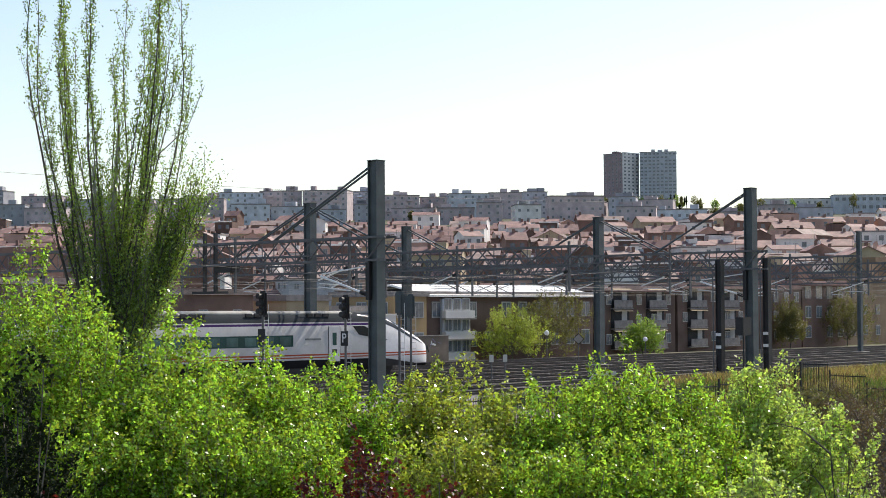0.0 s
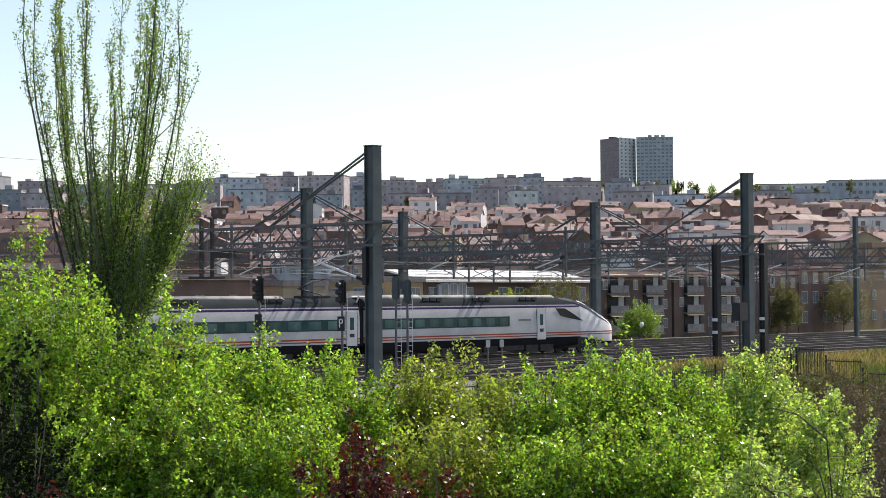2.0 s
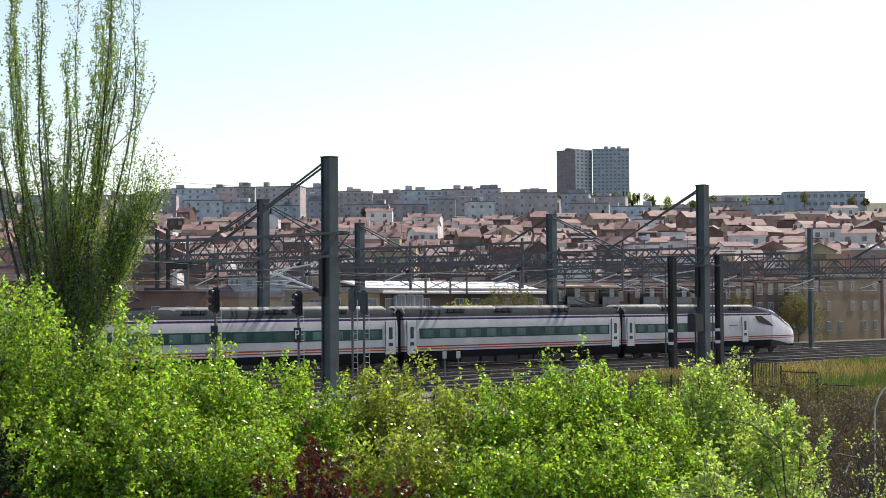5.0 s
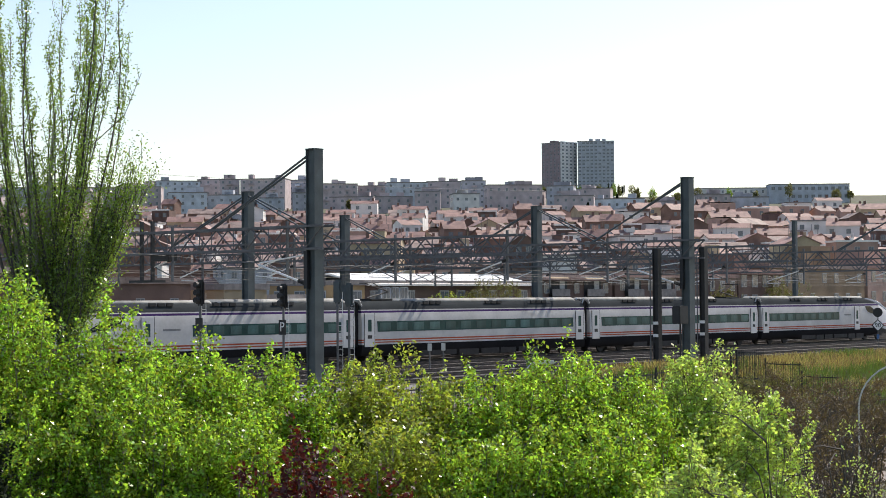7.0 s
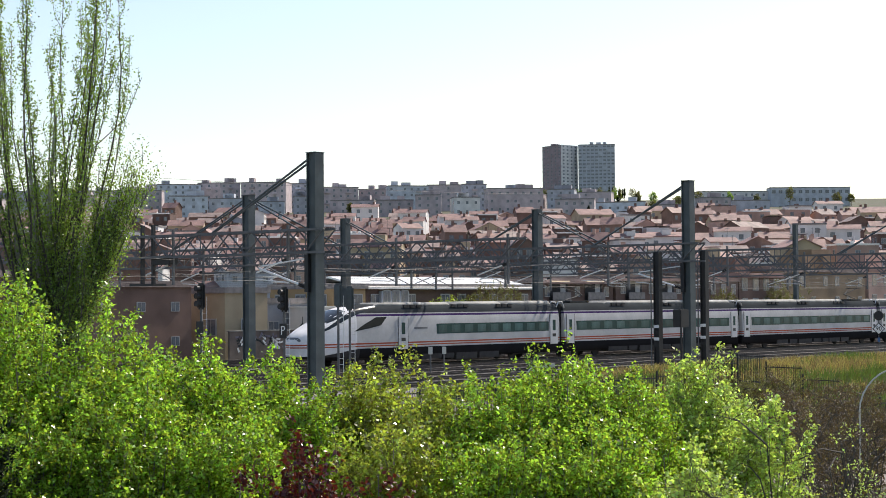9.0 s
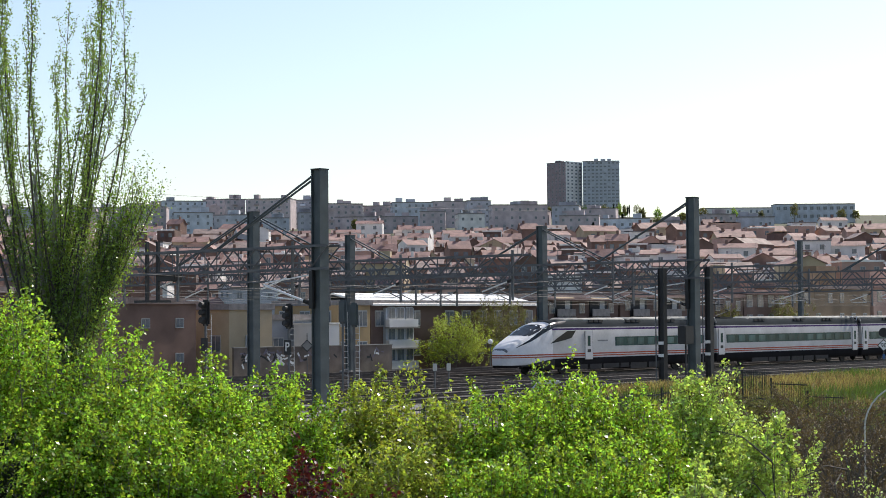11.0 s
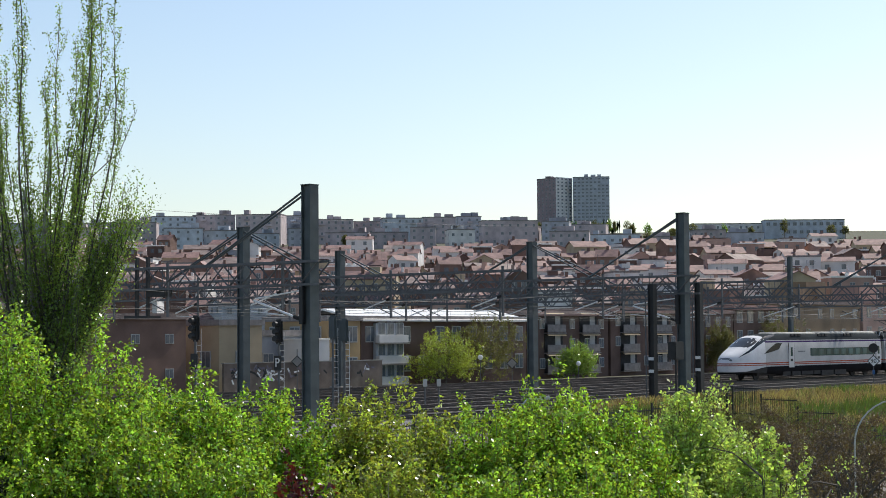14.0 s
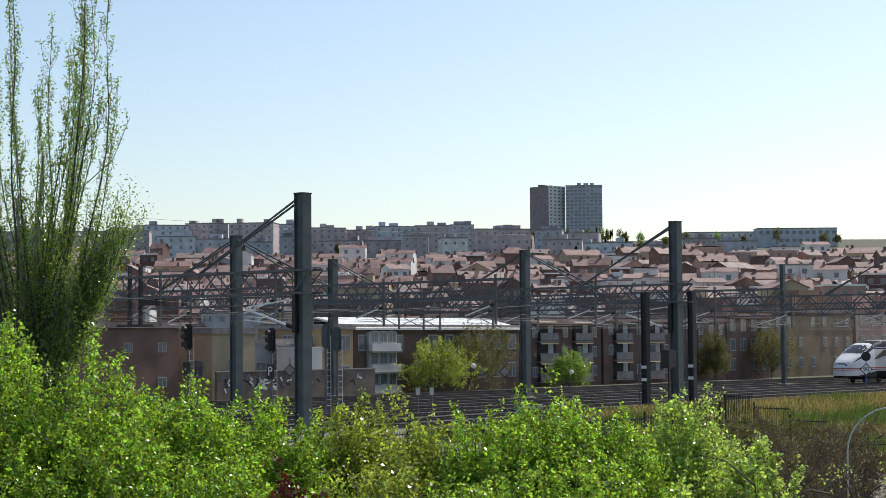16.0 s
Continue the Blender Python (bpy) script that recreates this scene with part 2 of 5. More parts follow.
# ---- the lie of the land ----
ALONG, AWAY = Vector((0.647, 0.762, 0)), Vector((-0.762, 0.647, 0))   # the railway's direction, and across it away from the camera
TRACK_TURN = 49.67
ORIGIN = Vector((0, 132.1, 0))


def by_rail(s, p, z=0.0, rz=0.0):
    """A pose s metres along and p metres beyond the train's track."""
    o = ORIGIN + ALONG * s + AWAY * p
    return pose(o.x, o.y, z, 0, 0, TRACK_TURN + rz)


def rail_sp(x, y):
    v = Vector((x, y, 0)) - ORIGIN
    return v.dot(ALONG), v.dot(AWAY)


def smooth(a, b, v):
    v = min(1, max(0, (v - a) / (b - a)))
    return v * v * (3 - 2 * v)


def ground_z(x, y):
    s, p = rail_sp(x, y)
    hill = 0.083 * max(0.0, min(y, 1000) - 330) + 0.065 * max(0.0, min(y, 1650) - 1000) - 0.3 * max(0.0, y - 1650)
    z = -0.72 + max(hill * smooth(25, 60, p), -60)
    if p < -26:                                        # a grassy bank on the near side, then lower towards the park
        z += 0.8 * smooth(-27, -31, p) * smooth(-32, -20, s) - 2.6 * smooth(-32, -50, p)
    return z


# ---- ground ----
def ground():
    bm = bmesh.new()
    ys = [-400, -150, -50, 0] + [10 + 4 * i for i in range(60)] + [260, 290, 330, 380, 450, 550, 700, 900, 1200, 1500, 1550, 1600, 1650, 1700, 1750, 1800, 2000, 2600, 4800]
    xs = [-4500, -1500, -700, -400, -250, -160] + [-120 + 4 * i for i in range(61)] + [160, 250, 400, 700, 1500, 4500]
    grid = [[bm.verts.new((x, y, ground_z(x, y))) for x in xs] for y in ys]
    for j in range(len(ys) - 1):
        for i in range(len(xs) - 1):
            bm.faces.new((grid[j][i], grid[j][i + 1], grid[j + 1][i + 1], grid[j + 1][i]))
    for f in bm.faces:
        f.smooth = True
    tagged(new("ground", mesh("ground", bm, M["earth"])), "dry earth and scrub rising to a distant hill", "ground", kind="structure")
    bm = bmesh.new()
    prof = [(-26.5, RAIL - 0.35), (-25.5, RAIL - 0.16), (22.5, RAIL - 0.16), (23.5, RAIL - 0.35)]
    prev = None
    for k in range(81):
        s = -130 + 5 * k
        ring = [bm.verts.new((s, p, z)) for p, z in prof]
        if prev:
            for i in range(3):
                bm.faces.new((prev[i], ring[i], ring[i + 1], prev[i + 1]))
        prev = ring
    ob = new("ballast_bed", mesh("ballast_bed", bm, M["ballast"]))
    ob.matrix_basis = by_rail(0, 0)
    tagged(ob, "grey-brown stone ballast under the railway tracks", "ballast", kind="structure")


# ---- railway ----
TRACKS = [-22.0, -17.6, -13.2, -8.8, -4.4, 0.0, 4.4, 8.8, 13.2, 17.6]


def rail_bm(length):
    bm = bmesh.new()
    prof = [(-0.07, -0.16), (0.07, -0.16), (0.07, -0.13), (0.012, -0.11), (0.012, -0.04), (0.036, -0.03), (0.036, 0), (-0.036, 0), (-0.036, -0.03), (-0.012, -0.04), (-0.012, -0.11), (-0.07, -0.13)]
    a = [bm.verts.new((-length * 0.3, y, z)) for y, z in prof]
    b = [bm.verts.new((length * 0.7, y, z)) for y, z in prof]
    for i in range(len(prof)):
        j = (i + 1) % len(prof)
        bm.faces.new((a[i], a[j], b[j], b[i]))
    return bm


def tracks():
    rail = mesh("rail", rail_bm(380), M["rail"])
    bm = bmesh.new()
    for i in range(620):
        s = -110 + 0.6 * i
        box(bm, s - 0.12, s + 0.12, -1.25, 1.25, -0.2, -0.145)
    sleepers = mesh("sleepers", bm, M["sleeper"])
    for p in TRACKS:
        t = thing("railway_track", "pair of worn steel rails on concrete sleepers in ballast", "railway track", by_rail(0, p, RAIL), "parallel railway tracks")
        for y in (-0.75, 0.75):
            part("rail", rail, None, t, m=pose(0, y, 0))
        tagged(part("sleepers", sleepers, None, t), kind="stuff")


def h_mast_bm(h, w):
    """A broad-flanged steel section, h high above the rails."""
    a, t, c = w / 2, 0.05, w * 0.3
    prof = [(-a, -a), (a, -a), (a, -a + t), (c, -a + t), (c, a - t), (a, a - t), (a, a), (-a, a), (-a, a - t), (-c, a - t), (-c, -a + t), (-a, -a + t)]
    bm = bmesh.new()
    lo, hi = [bm.verts.new((x, y, -0.95)) for x, y in prof], [bm.verts.new((x, y, h)) for x, y in prof]
    for i in range(12):
        j = (i + 1) % 12
        bm.faces.new((lo[i], lo[j], hi[j], hi[i]))
    bm.faces.new(hi)
    return bm


def gantry(s, p, first, last, mast_h=11.5, mast_w=0.6, sides=(1,), z0=6.5, z1=7.65, label=""):
    """A mast with a lattice beam across the tracks from first to last metres (positive is away) and stay rods."""
    g = thing("catenary_gantry", label or "grey steel mast with lattice beam spanning the tracks", "gantry", by_rail(s, p), "overhead line gantries")
    # local x is along the beam, away from the camera
    mast = part("mast", h_mast_bm(mast_h, mast_w), M["steel"], g, "tall grey steel mast")
    part("mast_cap", cube(-mast_w * 0.55, mast_w * 0.55, -mast_w * 0.55, mast_w * 0.55, mast_h, mast_h + 0.05, bevel=0.01), M["steel"], mast)
    part("footing", cube(-0.7, 0.7, -0.7, 0.7, -0.95, -0.35, bevel=0.04), M["concrete"], mast, "concrete footing")
    half = 0.42
    for x in (-half, half):
        for z in (z0, z1):
            part("chord", cube(x - 0.06, x + 0.06, first, last, z - 0.06, z + 0.06), M["lattice"], g)
    pitch = 1.3
    n = int((last - first) / pitch)
    bm = bmesh.new()
    tube(bm, (0, 0, z0), (0, pitch, z1), 0.05, n=4)
    diag = mesh("brace", bm, M["lattice"])
    bm = bmesh.new()
    tube(bm, (0, pitch, z0), (0, 0, z1), 0.05, n=4)
    diag2 = mesh("brace", bm, M["lattice"])
    bm = bmesh.new()
    tube(bm, (0, 0, z0), (0, 0, z1), 0.035, n=4)
    post = mesh("beam_post", bm, M["lattice"])
    lace = mesh("lacing", tube(bmesh.new(), (-half, 0, z1), (half, pitch, z1), 0.03, n=4), M["lattice"])
    for i in range(n):
        y = first + i * pitch
        for x in (-half, half):
            part("brace", diag if i % 2 else diag2, None, g, m=pose(x, y, 0))
            if i % 2:
                part("beam_post", post, None, g, m=pose(x, y, 0))
        part("lacing", lace, None, g, m=pose(0, y, 0))
    for sd in sides:
        for k, x in ((7.3, -0.3), (7.9, 0.3)):
            bm = tube(bmesh.new(), (x * 0.6, sd * 0.2, mast_h - 0.25), (x, sd * k, z1 + 0.05), 0.055)
            part("stay_rod", bm, M["steel"], g)
    # drop posts with cantilevers over each track under the beam
    for tp in TRACKS[int(abs(s)) % 2::2]:
        y = tp - p - 2.2
        if first + 0.5 < y < last - 0.5:
            cantilever(g, y, z0, z1)
    return g


def cantilever(g, y, z0, z1):
    d = part("drop_post", cube(-0.06, 0.06, y - 0.06, y + 0.06, 5.0, z1 + 0.3), M["lattice"], g, "slim dark hanging post")
    bm = bmesh.new()
    tube(bm, (0.1, y, 6.25), (0.1, y + 2.4, 5.55), 0.045)
    part("tube", bm, M["tube"], d, "bright aluminium cantilever tube")
    bm = tube(bmesh.new(), (0.1, y, 5.2), (0.1, y + 2.2, 6.05), 0.035)
    part("strut", bm, M["lattice"], d)
    bm = tube(bmesh.new(), (0.1, y + 0.6, 5.3), (0.1, y + 2.3, 5.38), 0.025)
    part("steady_arm", bm, M["tube"], d)
    bm = bmesh.new()
    for k in range(5):
        tube(bm, (0.1, y + 0.14 + 0.07 * k, 6.21 - 0.02 * k), (0.1, y + 0.18 + 0.07 * k, 6.20 - 0.02 * k), 0.09, n=8)
    part("insulator", bm, M["black"], d)


def mast_arm(g):
    """The inclined bright cantilever fixed to a mast."""
    a = part("cantilever", tube(bmesh.new(), (-0.35, 0.3, 4.75), (-0.35, 3.7, 5.75), 0.06), M["tube"], g, "bright aluminium cantilever tube")
    part("top_tube", tube(bmesh.new(), (-0.35, 0.3, 6.2), (-0.35, 3.6, 5.85), 0.04), M["tube"], a)
    part("steady_arm", tube(bmesh.new(), (-0.35, 1.6, 5.0), (-0.35, 3.9, 5.2), 0.03), M["tube"], a)
    bm = bmesh.new()
    for k in range(6):
        tube(bm, (-0.35, 0.35 + 0.08 * k, 4.765 + 0.0235 * k), (-0.35, 0.39 + 0.08 * k, 4.777 + 0.0235 * k), 0.11, n=8)
    part("insulator", bm, M["black"], a)
    part("bracket", cube(-0.45, -0.25, 0.1, 0.35, 4.5, 6.4), M["black"], a)


def gantries():
    g = gantry(-35.5, -21.75, -1.0, 47.0, mast_h=11.5, mast_w=0.62, label="tall grey steel mast with lattice beam and stay rods")
    f = part("hanging_frame", cube(-0.09, 0.09, 12.3, 12.46, 5.0, 8.3), M["black"], g, "black hanging frame with a walkway")
    part("hanger", cube(-0.09, 0.09, 13.2, 13.36, 5.0, 8.3), M["black"], f)
    part("walkway", cube(-0.5, 0.5, 11.9, 13.8, 4.95, 5.08), M["black"], f)
    part("box", cube(-0.3, 0.3, 10.7, 12.2, 6.1, 6.6, bevel=0.03), M["black"], f)
    mast_arm(g)
    g = gantry(-0.96, -21.75, -1.0, 47.0, mast_h=11.7, mast_w=0.62, label="tall grey steel mast with lattice beam beside dark posts")
    mast_arm(g)
    gantry(33.6, -21.75, -1.0, 47.0, mast_h=11.7, mast_w=0.62)
    gantry(-17.4, 2.13, -23.0, 22.0, mast_h=11.15, mast_w=0.60, sides=(1, -1))
    gantry(14.2, 2.13, -23.0, 22.0, mast_h=11.3, mast_w=0.62, sides=(1, -1))
    gantry(12.1, 21.2, -14.0, 2.0, mast_h=11.2, mast_w=0.62, sides=(-1,))
    gantry(61.9, 5.7, -24.0, 20.0, mast_h=11.6, mast_w=0.42, sides=(), label="slim dark lattice mast carrying a beam over the tracks")


def wires():
    for p in TRACKS[1::2]:
        w = thing("overhead_wire", "thin dark overhead contact and catenary wires above a track", "overhead wire", by_rail(0, p), "overhead wires")
        bm = tube(bmesh.new(), (-110, 0, 5.3), (240, 0, 5.3), 0.007, n=4)
        part("contact_wire", bm, M["black"], w)
        pts = []
        for i in range(141):
            s = -110 + 2.5 * i
            f = ((s + 9.92) / 34.6) % 1
            pts.append((s, 0, 6.3 - 2.0 * f * (1 - f)))
        part("catenary_wire", pipe(bmesh.new(), pts, 0.007, n=4), M["black"], w)
        for q in pts[2::3]:
            part("dropper", tube(bmesh.new(), (q[0], 0, 5.3), q, 0.005, n=4), M["black"], w)


# ---- train ----
TIP, MID = 28.3, 26.6      # lengths of the end cars and of the middle cars


def section(half, z0, z1, n=14, bulge=1.0):
    """One half-round car section, from the lower edge on one side over the roof to the other."""
    pts = []
    h = z1 - z0
    prof = [(0.93, 0.0), (0.985, 0.12), (1.0, 0.28), (1.0, 0.5), (0.985, 0.66), (0.945, 0.8), (0.86, 0.90), (0.70, 0.965), (0.40, 0.995), (0.0, 1.0)]
    for a, b in prof:
        pts.append((-half * a, z0 + h * b))
    for a, b in prof[-2::-1]:
        pts.append((half * a, z0 + h * b))
    return pts


def loft(bm, rows, close=True):
    """rows: (x, section)."""
    prev = None
    for x, sec in rows:
        ring = [bm.verts.new((x, y, z)) for y, z in sec]
        if prev:
            for i in range(len(ring)):
                j = (i + 1) % len(ring)
                bm.faces.new((prev[i], prev[j], ring[j], ring[i]))
        elif close:
            bm.faces.new(ring[::-1])
        prev = ring
    if close:
        bm.faces.new(prev)
    bmesh.ops.recalc_face_normals(bm, faces=bm.faces)
    for f in bm.faces:
        f.smooth = len(f.verts) == 4
        if not f.smooth:
            for e in f.edges:
                e.smooth = False
    return bm


ROOF, HALF = 3.88, 1.42
NOSE = [(0.0, 0.40, 0.5, 1.22), (0.12, 0.66, 0.36, 1.56), (0.4, 0.90, 0.26, 1.84), (0.9, 1.08, 0.24, 2.10), (1.6, 1.22, 0.36, 2.40), (2.5, 1.32, 0.35, 2.76),
        (3.3, 1.38, 0.35, 3.14), (4.1, 1.41, 0.35, 3.46), (5.0, 1.42, 0.28, 3.70), (5.9, 1.42, 0.2, 3.82), (6.8, 1.42, 0.12, ROOF), (7.6, 1.42, 0.12, ROOF)]


def nose_point(x, u, lift):
    """A point on the nose x metres from the tip; u runs from 0 at the lower edge to 9 on the roof's middle and on to 18."""
    lo, hi = [p for p in NOSE if p[0] <= x][-1], [p for p in NOSE if p[0] > x][:1]
    hi = hi[0] if hi else lo
    f = (x - lo[0]) / (hi[0] - lo[0]) if hi is not lo else 0
    sec = section(*[p + f * (q - p) for p, q in zip(lo[1:], hi[1:])])
    i = min(17, int(u))
    y, z = [p + (u - i) * (q - p) for p, q in zip(sec[i], sec[i + 1])]
    mid = 1.9
    k = 1 + lift / math.hypot(y, z - mid)
    return (x - lift, y * k, mid + (z - mid) * k)


def nose_patch(rows, lift=0.014):
    """A thin shell that follows the nose; rows are (x, u from, u to)."""
    bm = bmesh.new()
    prev = None
    for x, u0, u1 in rows:
        ring = [bm.verts.new(nose_point(x, u0 + (u1 - u0) * k / 8, lift)) for k in range(9)]
        if prev:
            for a, b, c, d in zip(prev, prev[1:], ring[1:], ring):
                bm.faces.new((a, b, c, d)).smooth = True
        prev = ring
    bmesh.ops.recalc_face_normals(bm, faces=bm.faces)
    return bm


def window_strip(car, x0, x1, n):
    """The dark glazed band on both sides with lighter panes in it."""
    for sd in (-1, 1):
        y = sd * (HALF + 0.004)
        band = part("window_band", cube(x0, x1, min(y, y - sd * 0.05), max(y, y - sd * 0.05), 1.72, 2.46, bevel=0.015), M["train_glass"], car, "dark green tinted window band")
        step = (x1 - x0) / n
        pane = mesh("pane", cube(0.14 * step, 0.78 * step, -0.01, 0.01, 1.82, 2.36, bevel=0.004), M["train_pane"])
        for i in range(n):
            part("pane", pane, None, band, m=pose(x0 + i * step, y + sd * 0.004, 0))


def train_door(car, x):
    for sd in (-1, 1):
        y = sd * HALF
        d = part("door", cube(x, x + 1.0, y - 0.03, y + 0.03, 0.72, 2.98, bevel=0.02), M["train_white"], car, "white plug door")
        part("door_glass", cube(x + 0.3, x + 0.7, y - 0.035, y + 0.035, 1.75, 2.6, bevel=0.02), M["train_glass"], d)
        part("door_panel", cube(x + 0.28, x + 0.72, y - 0.034, y + 0.034, 1.28, 1.52), M["black"], d)
        for xx in (x - 0.03, x + 1.01):
            part("door_seal", cube(xx, xx + 0.025, y - 0.012, y + 0.012, 0.72, 3.0), M["black"], d)


def bogie(car, x):
    b = part("bogie", cube(x - 1.7, x + 1.7, -1.12, 1.12, 0.05, 0.5, bevel=0.05), M["under"], car, "black bogie")
    wheel = bmesh.new()
    tube(wheel, (0, -0.07, 0), (0, 0.07, 0), 0.45, n=20)
    wheel = mesh("wheel", wheel, M["under"])
    for dx in (-1.35, 1.35):
        for y in (-0.75, 0.75):
            part("wheel", wheel, None, b, m=pose(x + dx, y, RAIL + 0.45))


def under_boxes(car, x0, x1, seed):
    r = random.Random(seed)
    x = x0
    while x < x1 - 1.0:
        w = r.uniform(1.2, 2.8)
        part("equipment_box", cube(x, min(x + w, x1), -1.36, 1.36, r.uniform(-0.14, 0.0), 0.9, bevel=0.03), M["under"], car)
        x += w + r.uniform(0.1, 0.35)


def roof_box(car, x0, x1, mats, z=ROOF - 0.02, h=0.13, w=0.95, label=""):
    bm = bmesh.new()
    prof = [(-w, z - 0.14), (-w * 0.92, z + h * 0.6), (-w * 0.7, z + h), (w * 0.7, z + h), (w * 0.92, z + h * 0.6), (w, z - 0.14)]
    small = [(a * 0.93, z - 0.14 + (b - z + 0.14) * 0.25) for a, b in prof]
    loft(bm, [(x0, small), (x0 + 0.35, prof), (x1 - 0.35, prof), (x1, small)])
    part("roof_shroud", bm, mats, car, label)


def end_car(parent, m, seed):
    """Nose at x = 0 pointing to -x; the other end at x = TIP."""
    bm = loft(bmesh.new(), [(x, section(w, z0, z1)) for x, w, z0, z1 in NOSE] + [(TIP - 0.35, section(HALF, 0.12, ROOF))])
    for f in bm.faces:
        f.material_index = 1 if f.calc_center_median().x < 5.2 else 0
    car = part("end_car", bm, [M["train"], M["nose"]], parent, "streamlined end car", m)
    part("windscreen", nose_patch([(2.3, 7.4, 10.6), (2.5, 6.6, 11.4), (3.0, 6.2, 11.8), (3.5, 6.1, 11.9), (3.9, 6.2, 11.8), (4.25, 7.0, 11.0)]), M["screen"], car, "dark raked windscreen")
    # the black sweep from the roof's edge down past the screen to the nose
    sweep = [(0.9, 5.0, 5.15), (1.6, 4.9, 5.3), (2.4, 4.8, 5.5), (3.2, 4.85, 5.75), (4.0, 5.05, 6.1), (4.8, 5.3, 6.5), (5.6, 5.65, 6.9), (6.4, 6.1, 7.15), (7.2, 6.7, 7.2)]
    part("side_sweep", nose_patch(sweep), M["screen"], car, "black glazed sweep beside the windscreen")
    part("side_sweep", nose_patch([(x, 18 - b, 18 - a) for x, a, b in sweep]), M["screen"], car, "black glazed sweep beside the windscreen")
    skirt = [(1.4, 0.0, 0.3), (2.5, 0.0, 0.6), (3.5, 0.0, 0.9), (4.4, 0.0, 1.12), (5.28, 0.0, 1.32)]
    part("skirt", nose_patch(skirt, 0.01), M["under"], car, "black lower skirt")
    part("skirt", nose_patch([(x, 18 - b, 18 - a) for x, a, b in skirt], 0.01), M["under"], car, "black lower skirt")
    part("coupler_hatch", nose_patch([(0.13, 6.0, 12.0), (0.2, 5.2, 12.8), (0.27, 5.2, 12.8)], 0.006), M["train_grey"], car, "grey seam of the coupler hatch")
    for sd in (-1, 1):
        bm = bmesh.new()
        y = sd * (HALF + 0.006)
        pts = [(4.7, 2.02), (6.2, 2.22), (7.4, 2.42), (8.0, 3.0), (6.9, 2.98), (5.6, 2.45)]
        a = [bm.verts.new((x, y - sd * 0.03, z)) for x, z in pts]
        b = [bm.verts.new((x, y, z)) for x, z in pts]
        bm.faces.new(b)
        for i in range(len(pts)):
            j = (i + 1) % len(pts)
            bm.faces.new((a[i], a[j], b[j], b[i]))
        bmesh.ops.recalc_face_normals(bm, faces=bm.faces)
        part("side_window", bm, M["screen"], car, "dark pointed cab side window")
        part("headlight", cube(0.45, 0.9, sd * 0.78 - 0.12, sd * 0.78 + 0.12, 1.22, 1.42, bevel=0.04), M["screen"], car)
        bars = part("lettering", cube(10.9, 12.3, min(y, y - sd * 0.02), max(y, y - sd * 0.02), 2.12, 2.24), M["train_grey"], car, "grey lettering as plain bars")
        part("small_lettering", cube(11.6, 12.4, min(y, y - sd * 0.02), max(y, y - sd * 0.02), 1.82, 1.88), M["lamp"], bars)
    window_strip(car, 13.3, 26.6, 9)
    for x in (9.2, 27.0):
        train_door(car, x) if x < 20 else train_door(car, 26.75)
    bogie(car, 5.6)
    bogie(car, 24.2)
    under_boxes(car, 8.2, 21.6, seed)
    roof_box(car, 7.4, 15.5, M["train_roof"], label="pale roof shroud")
    roof_box(car, 16.0, 21.5, M["train_roof"], h=0.17)
    roof_box(car, 22.0, 27.6, M["train_roof"], h=0.2, w=1.0, label="raised pale roof shroud")
    for x in (10.0, 15.2, 20.4):
        for sd in (-1, 1):
            for k in range(3):
                part("roof_vent", cube(x + 0.7 * k, x + 0.7 * k + 0.5, sd * 1.18 - 0.06, sd * 1.18 + 0.06, 3.62, 3.82), M["black"], car)
    return car


def middle_car(parent, m, seed, panto):
    car = part("middle_car", loft(bmesh.new(), [(0.35, section(HALF, 0.12, ROOF)), (8, section(HALF, 0.12, ROOF)), (MID - 0.35, section(HALF, 0.12, ROOF))]), M["train"], parent, "white middle car", m)
    window_strip(car, 1.9, MID - 1.9, 13)
    train_door(car, 0.6)
    train_door(car, MID - 1.6)
    bogie(car, 3.9)
    bogie(car, MID - 3.9)
    under_boxes(car, 6.3, MID - 6.3, seed)
    if panto:
        roof_box(car, 6.5, 15.0, M["train_roof"], h=0.17)
        roof_box(car, 15.5, MID - 0.9, M["train_roof"], h=0.18, w=1.0)
        p = part("pantograph", cube(2.2, 4.4, -0.6, 0.6, ROOF, ROOF + 0.14, bevel=0.02), M["black"], car, "dark pantograph with thin arms")
        bm = tube(bmesh.new(), (2.4, 0, ROOF + 0.2), (4.6, 0, ROOF + 0.62), 0.05)
        part("lower_arm", bm, M["black"], p)
        bm = bmesh.new()
        tube(bm, (4.6, 0, ROOF + 0.62), (2.6, -0.4, ROOF + 1.22), 0.03)
        tube(bm, (4.6, 0, ROOF + 0.62), (2.6, 0.4, ROOF + 1.22), 0.03)
        part("upper_arm", bm, M["black"], p)
        part("collector", cube(2.45, 2.75, -0.8, 0.8, ROOF + 1.2, ROOF + 1.26, bevel=0.01), M["black"], p)
    else:
        roof_box(car, 0.9, 9.0, M["train_roof"], h=0.18, w=1.0)
        roof_box(car, 9.5, MID - 1.0, M["train_roof"], h=0.15)
    for x in (7.0, 14.0, 19.5):
        for sd in (-1, 1):
            for k in range(3):
                part("roof_vent", cube(x + 0.7 * k, x + 0.7 * k + 0.5, sd * 1.18 - 0.06, sd * 1.18 + 0.06, 3.62, 3.82), M["black"], car)
    return car


